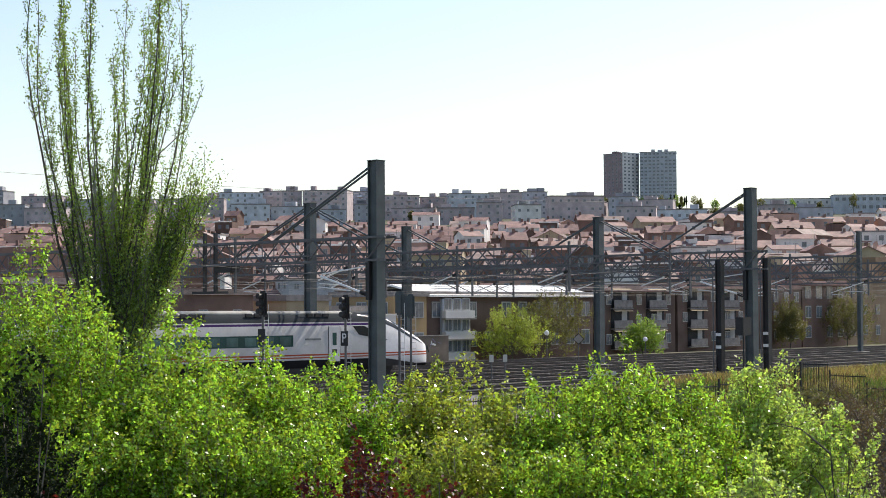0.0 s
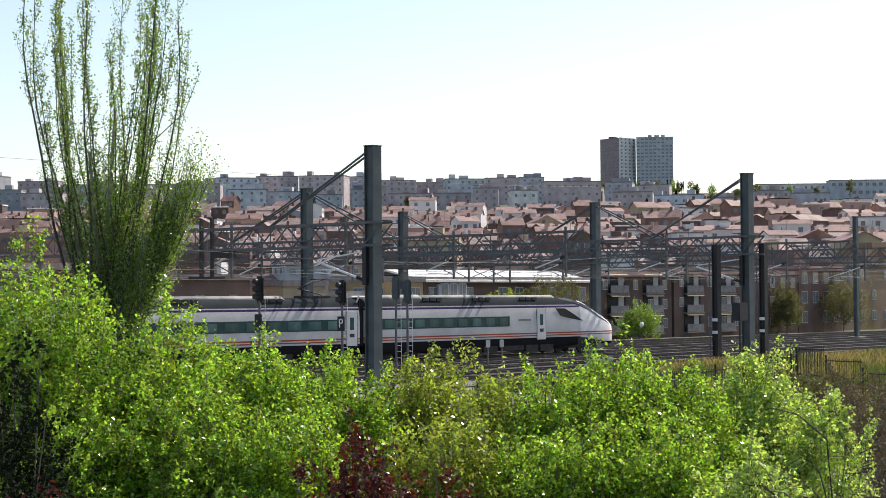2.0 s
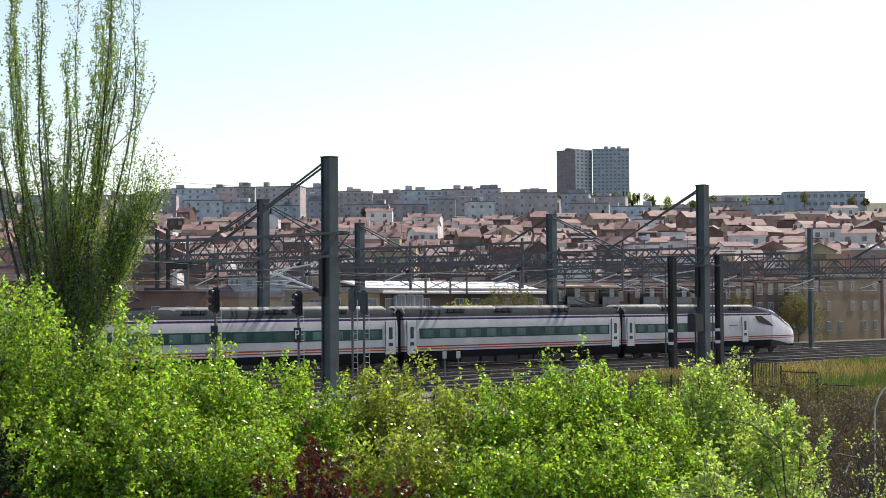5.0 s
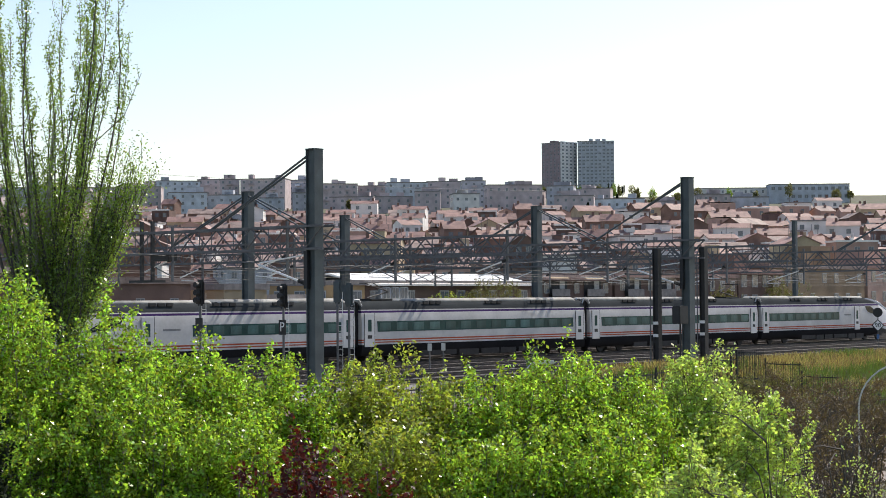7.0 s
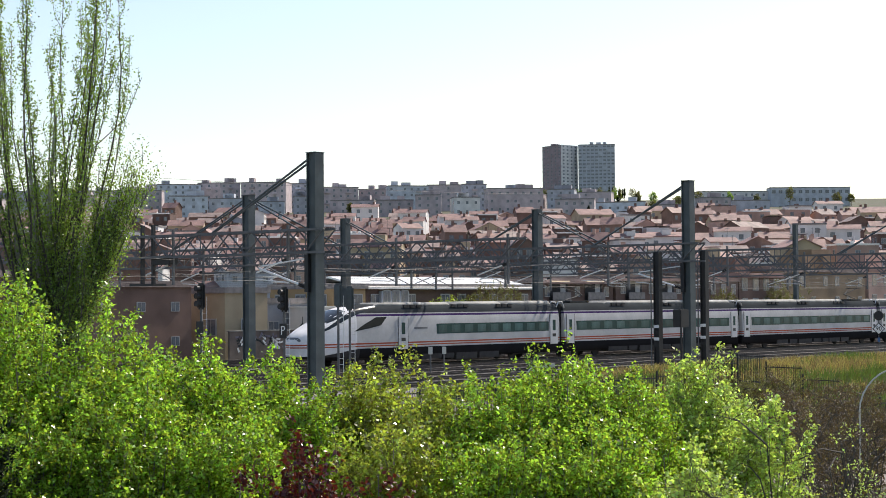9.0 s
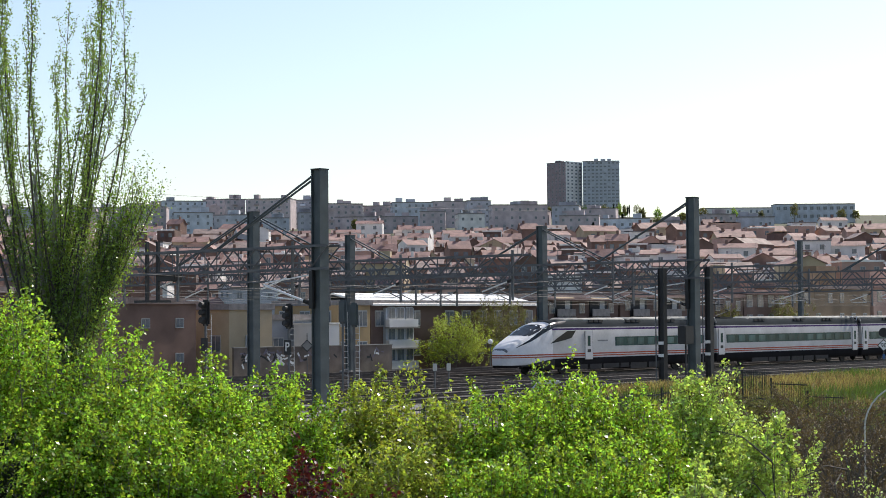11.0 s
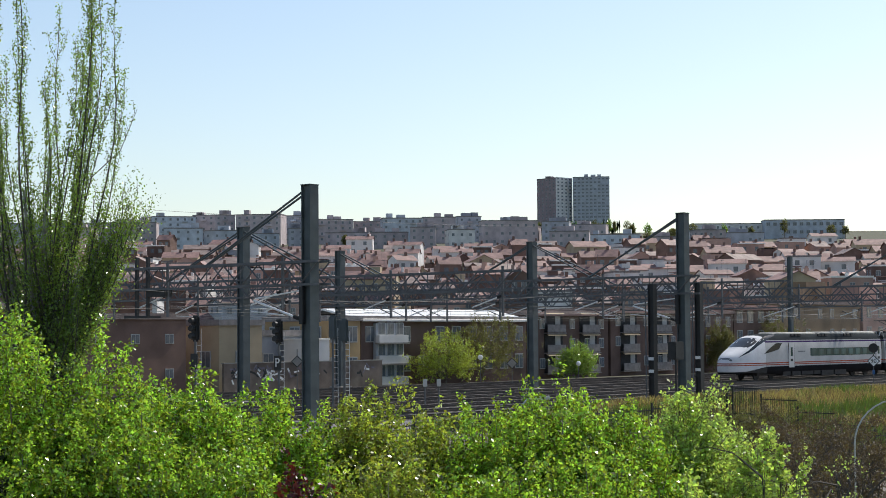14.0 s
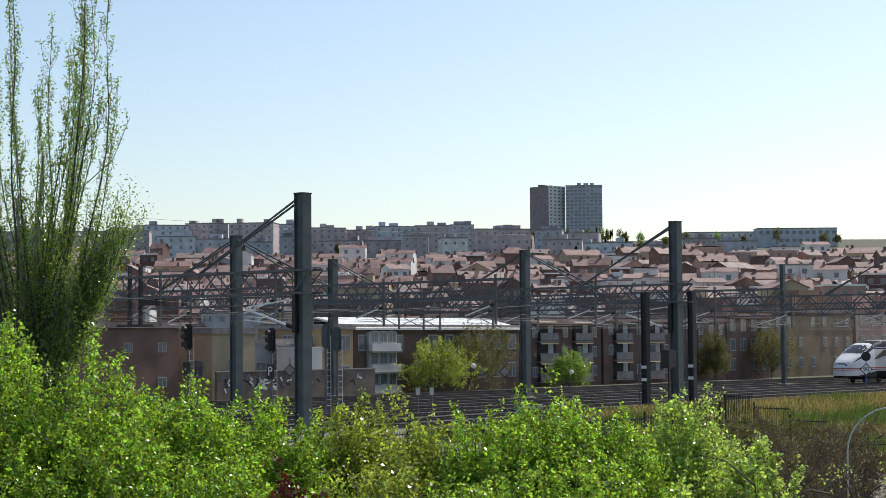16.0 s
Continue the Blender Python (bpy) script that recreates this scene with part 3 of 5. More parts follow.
def gangway(parent, x):
    g = part("gangway", cube(x - 0.36, x + 0.36, -1.05, 1.05, 0.75, 3.7, bevel=0.08), M["black"], parent, "black ribbed gangway bellows")
    for k in range(4):
        part("rib", cube(x - 0.3 + 0.17 * k, x - 0.22 + 0.17 * k, -1.12, 1.12, 0.7, 3.76, bevel=0.02), M["under"], g)
    for sd in (-0.35, 0.35):
        bm = pipe(bmesh.new(), [(x - 0.5, sd - 0.9, 3.55), (x - 0.25, sd - 0.9, 3.95), (x + 0.25, sd - 0.9, 3.95), (x + 0.5, sd - 0.9, 3.5)], 0.05)
        part("jumper_cable", bm, M["train_white"], g)


def build_train():
    train = thing("high_speed_train", "white four-car express train with orange stripes and dark green windows", "train")
    total = 2 * TIP + 2 * MID
    end_car(train, pose(0, 0, 0), 1)                       # the rear end car, nose towards -x
    middle_car(train, pose(TIP, 0, 0), 2, True)
    middle_car(train, pose(TIP + 2 * MID, 0, 0, 0, 0, 180), 3, True)
    end_car(train, pose(total, 0, 0, 0, 0, 180), 4)
    for x in (TIP, TIP + MID, TIP + 2 * MID):
        gangway(train, x)
    return train


# seconds, metres along the track of the train's rear tip
RUN = [(0.0, -118.8), (1.5, -102.6), (3.5, -80.5), (6.5, -44.6), (7.0, -38.8), (9.0, -15.7), (11.5, 11.2), (12.5, 22.2), (14.5, 45.4), (16.0, 62.8)]


def motions():
    walk(TRAIN, [(t, by_rail(s, 0)) for t, s in RUN])


# ---- plants ----
def leaf_quads(centres, size, rng, slim=0.34):
    """Folded-diamond leaves at the given centres, turned at random."""
    n = len(centres)
    up = rng.normal(size=(n, 3)) + np.array([0, 0, 0.7])
    up /= np.linalg.norm(up, axis=1, keepdims=True)
    a = np.cross(up, rng.normal(size=(n, 3)))
    a /= np.linalg.norm(a, axis=1, keepdims=True)
    b = np.cross(up, a)
    s = (size * rng.uniform(0.6, 1.35, size=(n, 1)))
    v = np.empty((n, 4, 3))
    v[:, 0] = centres - a * s * 0.5
    v[:, 1] = centres + b * s * slim + up * s * 0.12
    v[:, 2] = centres + a * s * 0.55
    v[:, 3] = centres - b * s * slim + up * s * 0.12
    return v


def bush_tree(x, y, top, r, leafm, label, leaves=26000, seed=1, size=0.056, low=1.9, name="leafy_tree", flat=1.0, wild=1.0, group="", per=16, shoots=40):
    """A small broad tree: trunk, forking limbs, and leaves set along short upright sprigs."""
    rng = np.random.default_rng(seed)
    base = ground_z(x, y)
    t = thing(name, label, "tree", pose(x, y, base), group)
    h = top - base
    zc = (h + low) / 2 + 0.1
    rz = h - zc
    trunk = bmesh.new()
    pipe(trunk, [(0, 0, -0.1), (0.05, 0.02, h * 0.25), (0.0, 0.05, h * 0.5)], 0.09, 0.06, n=8)

    def shape(d):
        v = Vector(d)
        return 0.87 + wild * 0.34 * noise.noise(v * 1.6 + Vector((seed * 3.1, 0, 0))) + wild * 0.42 * noise.noise(v * 4.4 + Vector((0, seed * 1.7, 0)))

    def way():
        while True:
            d = rng.normal(size=3)
            d /= np.linalg.norm(d)
            if d[2] > -0.7:
                return d

    for i in range(60):
        d = way()
        lump = shape(d) * rng.uniform(0.85, 1.05)
        end = np.array([d[0] * r * lump, d[1] * r * lump * flat, zc + d[2] * rz * lump])
        start = np.array([0, 0.03, h * rng.uniform(0.12, 0.5)])
        mid = (start + end) / 2 + rng.normal(size=3) * 0.08 + np.array([0, 0, -0.08])
        pipe(trunk, [start, mid, end], 0.028, 0.005, n=5)
    cs = []
    scale = size / 0.06
    for k in range(leaves // per):
        d = way()
        q = shape(d) * (1.0 - 0.6 * rng.uniform(0, 1) ** 2)
        c = np.array([d[0] * r * q, d[1] * r * q * flat, zc + d[2] * rz * q])
        go = d * 0.6 + np.array([0, 0, 0.75]) + rng.normal(size=3) * 0.3
        go /= np.linalg.norm(go)
        f = rng.uniform(0, 1, size=(per, 1))
        cs.append(c + go * f * scale * rng.uniform(0.12, 0.34) + rng.normal(size=(per, 3)) * (0.045 - 0.015 * f) * scale)
    # upright shoots break the outline
    for k in range(shoots):
        a = rng.uniform(0, 2 * math.pi)
        q = math.sqrt(rng.uniform(0, 1)) * 0.85
        d = np.array([q * math.cos(a), q * math.sin(a), math.sqrt(1 - q * q)])
        c = np.array([d[0] * r, d[1] * r * flat, d[2] * rz]) * shape(d) * 0.93 + np.array([0, 0, zc])
        go = np.array([rng.normal() * 0.1, rng.normal() * 0.1, rng.uniform(0.15, 0.5)]) * scale
        pipe(trunk, [c - go * 0.8, c + go * 0.9], 0.006, 0.003, n=4)
        f = rng.uniform(0, 1, size=(48, 1))
        cs.append(c + f * go + rng.normal(size=(48, 3)) * 0.048 * scale * (1.15 - 0.5 * f))
    part("trunk", trunk, M["wood"], t, "grey-brown trunk and limbs")
    part("crown", quads("crown", leaf_quads(np.concatenate(cs), size, rng), M[leafm]), None, t)
    return t


def poplar(x, y, seed=5):
    """A tall poplar: steep limbs fan out of a low fork, with small leaves on short side shoots."""
    rng = np.random.default_rng(seed)
    base = ground_z(x, y)
    t = thing("poplar_tree", "tall vase-shaped poplar with steep dark limbs and small young leaves", "tree", pose(x, y, base + 0.37))
    stems, limbs, cs = bmesh.new(), bmesh.new(), []
    for pts, r in (([(-0.35, 0, -0.6), (-0.6, 0, 3.0), (-0.95, 0.1, 5.6), (-1.2, 0.2, 8.4)], 0.2), ([(0.1, 0, -0.6), (0.15, 0.1, 3.0), (0.05, 0.1, 7), (0.3, 0.2, 11)], 0.19),
                   ([(0.35, 0, -0.6), (0.5, 0, 3.0), (1.2, 0.1, 6.0), (2.1, 0.2, 7.8)], 0.14), ([(-0.2, -0.2, -0.6), (-0.05, -0.3, 4.0), (-0.5, -0.3, 9.5)], 0.14)):
        pipe(stems, pts, r, 0.05, n=8)
    part("trunk", stems, M["pale_wood"], t, "pale fissured stems")

    def leafy(p, q, n, spread):
        f = rng.uniform(0.0, 1.03, size=(n, 1))
        cs.append(p + (q - p) * f + rng.normal(size=(n, 3)) * np.array([spread, spread, spread * 1.3]))

    def limb(pts, r, shoots, n, spread, reach):
        """A limb through pts with short steep side shoots."""
        pipe(limbs, pts, r, 0.008, n=5)
        k = len(pts) - 1
        for i in range(shoots):
            f = (0.22 + 0.78 * (i + rng.uniform(0, 1)) / shoots) * k
            j = min(k - 1, int(f))
            p = pts[j] + (pts[j + 1] - pts[j]) * (f - j)
            ln = reach * rng.uniform(0.5, 1.25)
            a = rng.uniform(0, 2 * math.pi)
            out = rng.uniform(0.1, 0.42)
            q = p + np.array([math.cos(a) * out, math.sin(a) * out, 1.0]) * ln
            pipe(limbs, [p, (p + q) / 2 + np.array([math.cos(a), math.sin(a), 0]) * ln * 0.08, q], 0.011, 0.004, n=4)
            leafy(p, q, n, spread)

    for i in range(27):
        a = 2 * math.pi * (i * 0.382 + rng.uniform(-0.06, 0.06))
        reach = (0.35 + 0.65 * math.sqrt((i + 0.5) / 27)) * rng.uniform(2.7, 3.25)
        z0, z1 = rng.uniform(1.5, 4.0), rng.uniform(12.5, 19.0)
        x0, wob = rng.uniform(-0.8, 0.9), rng.uniform(0, 6)
        pts = []
        for k in range(13):
            z = z0 + (z1 - z0) * k / 12
            f = smooth(0.0, 13.5, z)
            g = 0.07 * math.sin(z * 0.9 + wob)
            pts.append(np.array([x0 * (1 - f) + math.cos(a) * reach * f + g, math.sin(a) * reach * 0.85 * f + g * 0.6, z]))
        limb(pts, rng.uniform(0.035, 0.06), 22, 58, 0.075, 0.95)
    for i in range(46):                                   # the dense lower crown
        z1 = rng.uniform(3.6, 9.6)
        x1 = rng.uniform(-1.4, 2.1) * (0.62 + z1 / 20)
        a = np.array([rng.uniform(-0.8, 1.1), rng.normal() * 0.2, rng.uniform(1.0, 3.0)])
        b = np.array([x1, rng.normal() * 0.9, z1])
        limb([a, a * 0.45 + b * 0.55 + np.array([0, 0, -0.3]), b], 0.025, 12, 46, 0.2, 0.8)
    for i in range(38):                                   # the leaning side stem
        f = rng.uniform(0.1, 1) ** 0.7
        b = np.array([0.9 + 2.5 * f + rng.normal() * 0.22, rng.normal() * 0.6, 4.4 + 6.0 * f * rng.uniform(0.7, 1.04)])
        a = np.array([0.4, 0, 2.0 + 1.5 * f])
        limb([a, a * 0.5 + b * 0.5 + np.array([0.25, 0, -0.2]), b], 0.022, 10, 44, 0.2, 0.65)
    for x1, z1, n in ((3.3, 12.3, 16), (2.7, 13.4, 20), (-1.75, 8.2, 60), (-1.5, 7.2, 60)):
        a = np.array([x1 * 0.45, 0, z1 - 2.6])
        b = np.array([x1, 0.1, z1])
        limb([a, (a + b) / 2 + np.array([0.1 * x1, 0, -0.15]), b], 0.02, 7, n, 0.07, 0.35)
    part("limb", limbs, M["limb"], t, "thin dark steep limbs")
    part("crown", quads("crown", leaf_quads(np.concatenate(cs), 0.08, rng), M["leaf_poplar"]), None, t)


def bare_shrub(x, y, top, r, seed, leaves=2600, stout=1.0, leafm="leaf_brown", size=0.035):
    """Arching dark branches that fork twice into thin twigs, with a few buds and leaves."""
    rng = np.random.default_rng(seed)
    base = ground_z(x, y)
    t = thing("twiggy_shrub", "nearly bare shrub with dark arching branches and brown twigs", "shrub", pose(x, y, base), "twiggy shrubs")
    big, bm, cs = bmesh.new(), bmesh.new(), []
    h = top - base
    per = max(1, leaves // 330)
    for i in range(11):
        a, q = 2 * math.pi * (i * 0.382 + rng.uniform(-0.1, 0.1)), rng.uniform(0.35, 1.0) * r
        end = np.array([q * math.cos(a), q * math.sin(a), h * rng.uniform(0.65, 1.0)])
        pts = []
        for k in range(6):
            f = k / 5
            pts.append(end * np.array([f ** 1.4, f ** 1.4, f ** 0.8]) + (rng.normal(size=3) * 0.06 if 0 < k < 5 else 0))
        pipe(big, pts, 0.03 * stout, 0.007 * stout, n=5)
        for j in range(7):
            p = pts[2 + j % 4]
            b2 = a + rng.normal() * 0.9
            ln = rng.uniform(0.35, 0.9)
            e = p + np.array([math.cos(b2) * 0.8, math.sin(b2) * 0.8, rng.uniform(-0.15, 0.8)]) * ln
            m = (p + e) / 2 + np.array([0, 0, 0.12 * ln])
            pipe(big, [p, m, e], 0.012 * stout, 0.004, n=4)
            for k in range(6):
                f = rng.uniform(0.2, 1)
                e1 = m + (e - m) * f
                e2 = e1 + rng.normal(size=3) * np.array([0.22, 0.22, 0.2]) + np.array([0, 0, 0.05])
                pipe(bm, [e1, (e1 + e2) / 2 + rng.normal(size=3) * 0.03, e2], 0.004, 0.002, n=4)
                cs.append(e2 + (e1 - e2) * rng.uniform(0, 1, size=(per, 1)) + rng.normal(size=(per, 3)) * 0.05)
    part("branch", big, M["limb"], t, "dark arching branches")
    part("twig", bm, M["twig"], t, "thin brown twigs")
    part("leaves", quads("leaves", leaf_quads(np.concatenate(cs), size, rng), M[leafm]), None, t)


def plants():
    green, olive = "small broad tree with fresh bright green leaves", "small tree with olive green young leaves"
    pale = "small tree with pale silvery green leaves"
    trees = [
        (-7.0, 26, 4.25, 1.35, "leaf", green), (-5.9, 25.5, 3.55, 1.3, "leaf", green), (-4.55, 26, 3.55, 1.45, "leaf", green),
        (-3.45, 26.5, 3.3, 1.4, "leaf", green), (-2.45, 27, 2.8, 1.15, "leaf", green), (-1.25, 28, 2.8, 1.05, "leaf_olive", olive),
        (-0.35, 27, 2.62, 1.0, "leaf_olive", olive), (0.85, 27, 2.72, 1.25, "leaf", green), (1.85, 27.5, 2.75, 1.3, "leaf", green),
        (2.85, 27, 2.45, 1.1, "leaf", green), (3.95, 28, 2.72, 1.05, "leaf_pale", pale),
    ]
    for i, (x, y, top, r, lm, lab) in enumerate(trees):
        bush_tree(x, y, top, r, lm, lab, seed=10 + i, leaves=52000)
    for i, (x, y, top, r, lm, lab) in enumerate([
            (-5.6, 24.3, 2.45, 1.2, "leaf", green), (-4.3, 24.5, 2.5, 1.3, "leaf", green), (-3.0, 24.5, 2.3, 1.2, "leaf", green), (-0.7, 25, 2.0, 1.1, "leaf_olive", olive),
            (0.75, 25, 2.05, 1.2, "leaf", green), (2.1, 25, 2.05, 1.3, "leaf", green)]):
        bush_tree(x, y, top, r, lm, lab, seed=30 + i, leaves=34000)
    bush_tree(4.75, 27, 2.25, 0.75, "leaf_pale", pale, seed=37, leaves=10000)
    bush_tree(3.0, 22, 1.95, 0.8, "leaf_pale", pale, seed=38, leaves=7000)
    red = "small plum tree with dark purple-red leaves"
    bush_tree(-1.25, 17, 2.55, 0.5, "leaf_red", red, leaves=15000, seed=51, size=0.052, low=1.7, name="plum_tree", shoots=12)
    bush_tree(-0.5, 17, 2.14, 0.5, "leaf_red", red, leaves=11000, seed=52, size=0.052, low=1.7, name="plum_tree", shoots=12)
    bush_tree(-1.95, 17.2, 2.15, 0.45, "leaf_red", red, leaves=9000, seed=55, size=0.052, low=1.7, name="plum_tree", shoots=12)
    bush_tree(-4.3, 17, 2.12, 0.7, "leaf_red", red, leaves=8000, seed=53, size=0.052, low=1.7, name="plum_tree", shoots=12)
    bush_tree(-4.95, 18.5, 3.45, 0.8, "leaf_dark", "dark evergreen conifer among lighter trees", leaves=22000, seed=54, size=0.052, low=0.3, name="conifer", shoots=14)
    poplar(-13.6, 62)
    for i, (x, y, top, r) in enumerate([(4.5, 23, 2.2, 1.2), (5.6, 23.5, 2.0, 1.3), (3.9, 21, 1.9, 1.0), (5.3, 20, 1.5, 1.1)]):
        bare_shrub(x, y, top, r, 60 + i, leaves=(4200, 2600, 4200, 2000)[i], stout=1.15, leafm=("leaf_pale", "leaf_brown")[i % 2])
    for i, (x, y, top, r) in enumerate([(6.6, 27, 1.8, 1.2), (7.6, 32, 1.6, 1.4), (8.6, 36, 1.8, 1.4), (9.4, 38, 1.75, 1.5), (7.0, 23, 1.5, 1.1), (8.2, 44, 1.3, 1.5),
                                        (11.2, 58, 1.1, 1.9), (13.2, 62, 0.9, 2.0), (11.2, 51, 1.25, 1.8), (14.8, 67, 0.4, 2.0), (10.0, 48, 1.35, 1.7), (15.6, 76, 0.1, 2.0),
                                        (12.6, 55, 1.0, 1.9), (15.2, 70, 0.3, 2.0), (12.6, 74, 0.4, 2.0), (11.0, 66, 1.0, 1.9), (13.8, 84, 0.3, 1.9), (15.4, 86, 0.3, 1.9), (17.6, 82, 0.0, 1.9)]):
        bare_shrub(x, y, top, r, 70 + i, leaves=5200 if y > 50 else 2600, size=0.06 if y > 50 else 0.035, leafm="leaf_bud" if i in (13, 16, 17) else "leaf_brown")
    # the willow-like trees beyond the tracks
    for i, (s, p, top, r, lm, lab) in enumerate([
            (30.0, 24.5, 3.5, 3.3, "leaf_olive", "broad light green tree before a brick building"), (37.4, 26, 5.3, 4.2, "leaf_bud", "olive-brown budding tree before a brick building"),
            (50.8, 24.5, 2.5, 2.4, "leaf_poplar", "small fresh green tree beside the tracks"), (98.4, 28, 5.4, 3.2, "leaf_bud", "budding tree before a brown apartment block"),
            (85.2, 28, 4.6, 2.0, "leaf_bud", "small budding tree beside the tracks")]):
        m = by_rail(s, p).translation
        bush_tree(m.x, m.y, top, r, lm, lab, leaves=16000, seed=90 + i, size=0.12, low=-0.6, wild=1.5, shoots=50)


# ---- fence, bank, lamps, signals ----
def fence():
    bm = bmesh.new()
    tube(bm, (0, 0, 0), (0, 0, 1.55), 0.014, n=4)
    bar = mesh("bar", bm, M["black"])
    spots = [by_rail(-66 + 2.4 * k, -38.5) for k in range(19)]
    spots += [pose(14.4 + 1.376 * k, 90.5 - 1.966 * k, 0, 0, 0, -55.0) for k in range(7)]
    for o in spots:
        o.translation.z = ground_z(o.translation.x, o.translation.y) + 0.35
        f = thing("fence_panel", "black steel railing panel with upright bars", "fence", o, "railway fence panels")
        part("post", cube(-0.04, 0.04, -0.04, 0.04, -0.6, 1.75, bevel=0.01), M["black"], f)
        for zz in (0.2, 1.45):
            part("rail", cube(0.04, 2.36, -0.02, 0.02, zz, zz + 0.05), M["black"], f)
        for i in range(15):
            part("bar", bar, None, f, m=pose(0.15 + 0.15 * i, 0, 0.05))


def grass():
    rng = np.random.default_rng(8)
    dry, green = [], []
    for i in range(60000):
        s, p = rng.uniform(-34, 24), -27 - 20 * rng.uniform(0, 1) ** 1.3
        o = ORIGIN + ALONG * s + AWAY * p
        patch = noise.noise(Vector((s * 0.14, p * 0.3, 0)))
        reed = patch + rng.normal() * 0.1 - (p + 31) * 0.012 > 0.1
        h = rng.uniform(0.25, 0.7) if reed else rng.uniform(0.2, 0.6)
        z = ground_z(o.x, o.y) - 0.03
        w = 0.028
        lean = rng.normal(size=2) * 0.2
        a = rng.uniform(0, math.pi)
        dx, dy = math.cos(a) * w, math.sin(a) * w
        (green if reed else dry).append(((o.x - dx, o.y - dy, z), (o.x + dx, o.y + dy, z), (o.x + lean[0] + dx * 0.2, o.y + lean[1] + dy * 0.2, z + h), (o.x + lean[0] - dx * 0.2, o.y + lean[1] - dy * 0.2, z + h)))
    tagged(new("grass", quads("grass", np.array(dry), M["grass"])), "dry straw-coloured grass on the railway bank", "grass", kind="stuff")
    tagged(new("grass", quads("grass", np.array(green), M["grass_green"])), "green grass patches on the railway bank", "grass", kind="stuff")


def footpath():
    """A pale path at the foot of the bank."""
    bm = bmesh.new()
    prev = None
    for k in range(40):
        s = -70 + 2.5 * k
        ring = []
        for p in (-53.0, -50.5, -48.0, -46.0):
            o = ORIGIN + ALONG * s + AWAY * p
            ring.append(bm.verts.new((o.x, o.y, ground_z(o.x, o.y) + 0.06)))
        if prev:
            for i in range(3):
                bm.faces.new((prev[i], ring[i], ring[i + 1], prev[i + 1]))
        prev = ring
    bmesh.ops.recalc_face_normals(bm, faces=bm.faces)
    tagged(new("footpath", mesh("footpath", bm, M["paving"])), "pale sandy footpath below the railway bank", "path", kind="structure")


def street_lamp(x, y, h, reach, turn):
    h -= ground_z(x, y)
    t = thing("street_lamp", "pale street lamp with a curved arm", "street lamp", pose(x, y, ground_z(x, y), 0, 0, turn), "street lamps")
    pts = [(0, 0, -0.2), (0, 0, h - 1.1)] + [(reach * (1 - math.cos(a)), 0, h - 1.1 + 1.1 * math.sin(a)) for a in (0.2, 0.4, 0.6, 0.8, 1.0, 1.2, 1.4, 1.57)]
    part("pole", pipe(bmesh.new(), pts, 0.024, 0.02, n=8), M["lamp"], t)
    part("lamp_head", cube(reach * 0.9, reach * 1.9, -0.12, 0.12, h - 0.05, h + 0.05, bevel=0.04), M["lamp"], t, "flat pale lamp head")


def signal(s, p, h, paint, plate=True, letter=""):
    t = thing("railway_signal", "railway signal with rounded head on a slim post with ladder", "railway signal", by_rail(s, p), "railway signals")
    part("post", tube(bmesh.new(), (0, 0, -0.9), (0, 0, h), 0.07, n=8), M["lattice"], t)
    bm = bmesh.new()
    box(bm, -0.12, 0.12, -0.32, 0.32, h - 0.1, h + 1.35, bevel=0.11)
    head = part("signal_head", bm, M[paint], t, "rounded signal head")
    for k in range(3 if paint == "black" else 0):
        bm = tube(bmesh.new(), (-0.12, 0, h + 0.2 + 0.42 * k), (-0.4, 0, h + 0.23 + 0.42 * k), 0.15, 0.16, n=12)
        part("hood", bm, M["black"], head)
    if plate:
        plate = part("plate", cube(-0.12, -0.08, -0.28, 0.28, h - 1.6, h - 0.75), M["black"], t, "dark marker plate")
        if letter:
            part("letter", text_mesh(letter, 0.75, "sign"), None, plate, "white letter on black", pose(-0.13, 0, h - 1.17, 90, 0, -90))
    lad = part("ladder", tube(bmesh.new(), (0.25, -0.18, -0.55), (0.25, -0.18, h + 0.6), 0.02, n=4), M["tube"], t)
    part("stile", tube(bmesh.new(), (0.25, 0.18, -0.55), (0.25, 0.18, h + 0.6), 0.02, n=4), M["tube"], lad)
    for k in range(int(h / 0.35)):
        part("rung", tube(bmesh.new(), (0.25, -0.18, 0.3 + 0.35 * k), (0.25, 0.18, 0.3 + 0.35 * k), 0.014, n=4), M["tube"], lad)


def text_mesh(s, size, paint="black"):
    c = bpy.data.curves.new("text", "FONT")
    c.body, c.size, c.align_x, c.align_y, c.extrude = s, size, "CENTER", "CENTER", 0.01
    ob = new("text", c)
    me = bpy.data.meshes.new_from_object(ob.evaluated_get(bpy.context.evaluated_depsgraph_get()))
    bpy.data.objects.remove(ob)
    me.materials.append(M[paint])
    return me


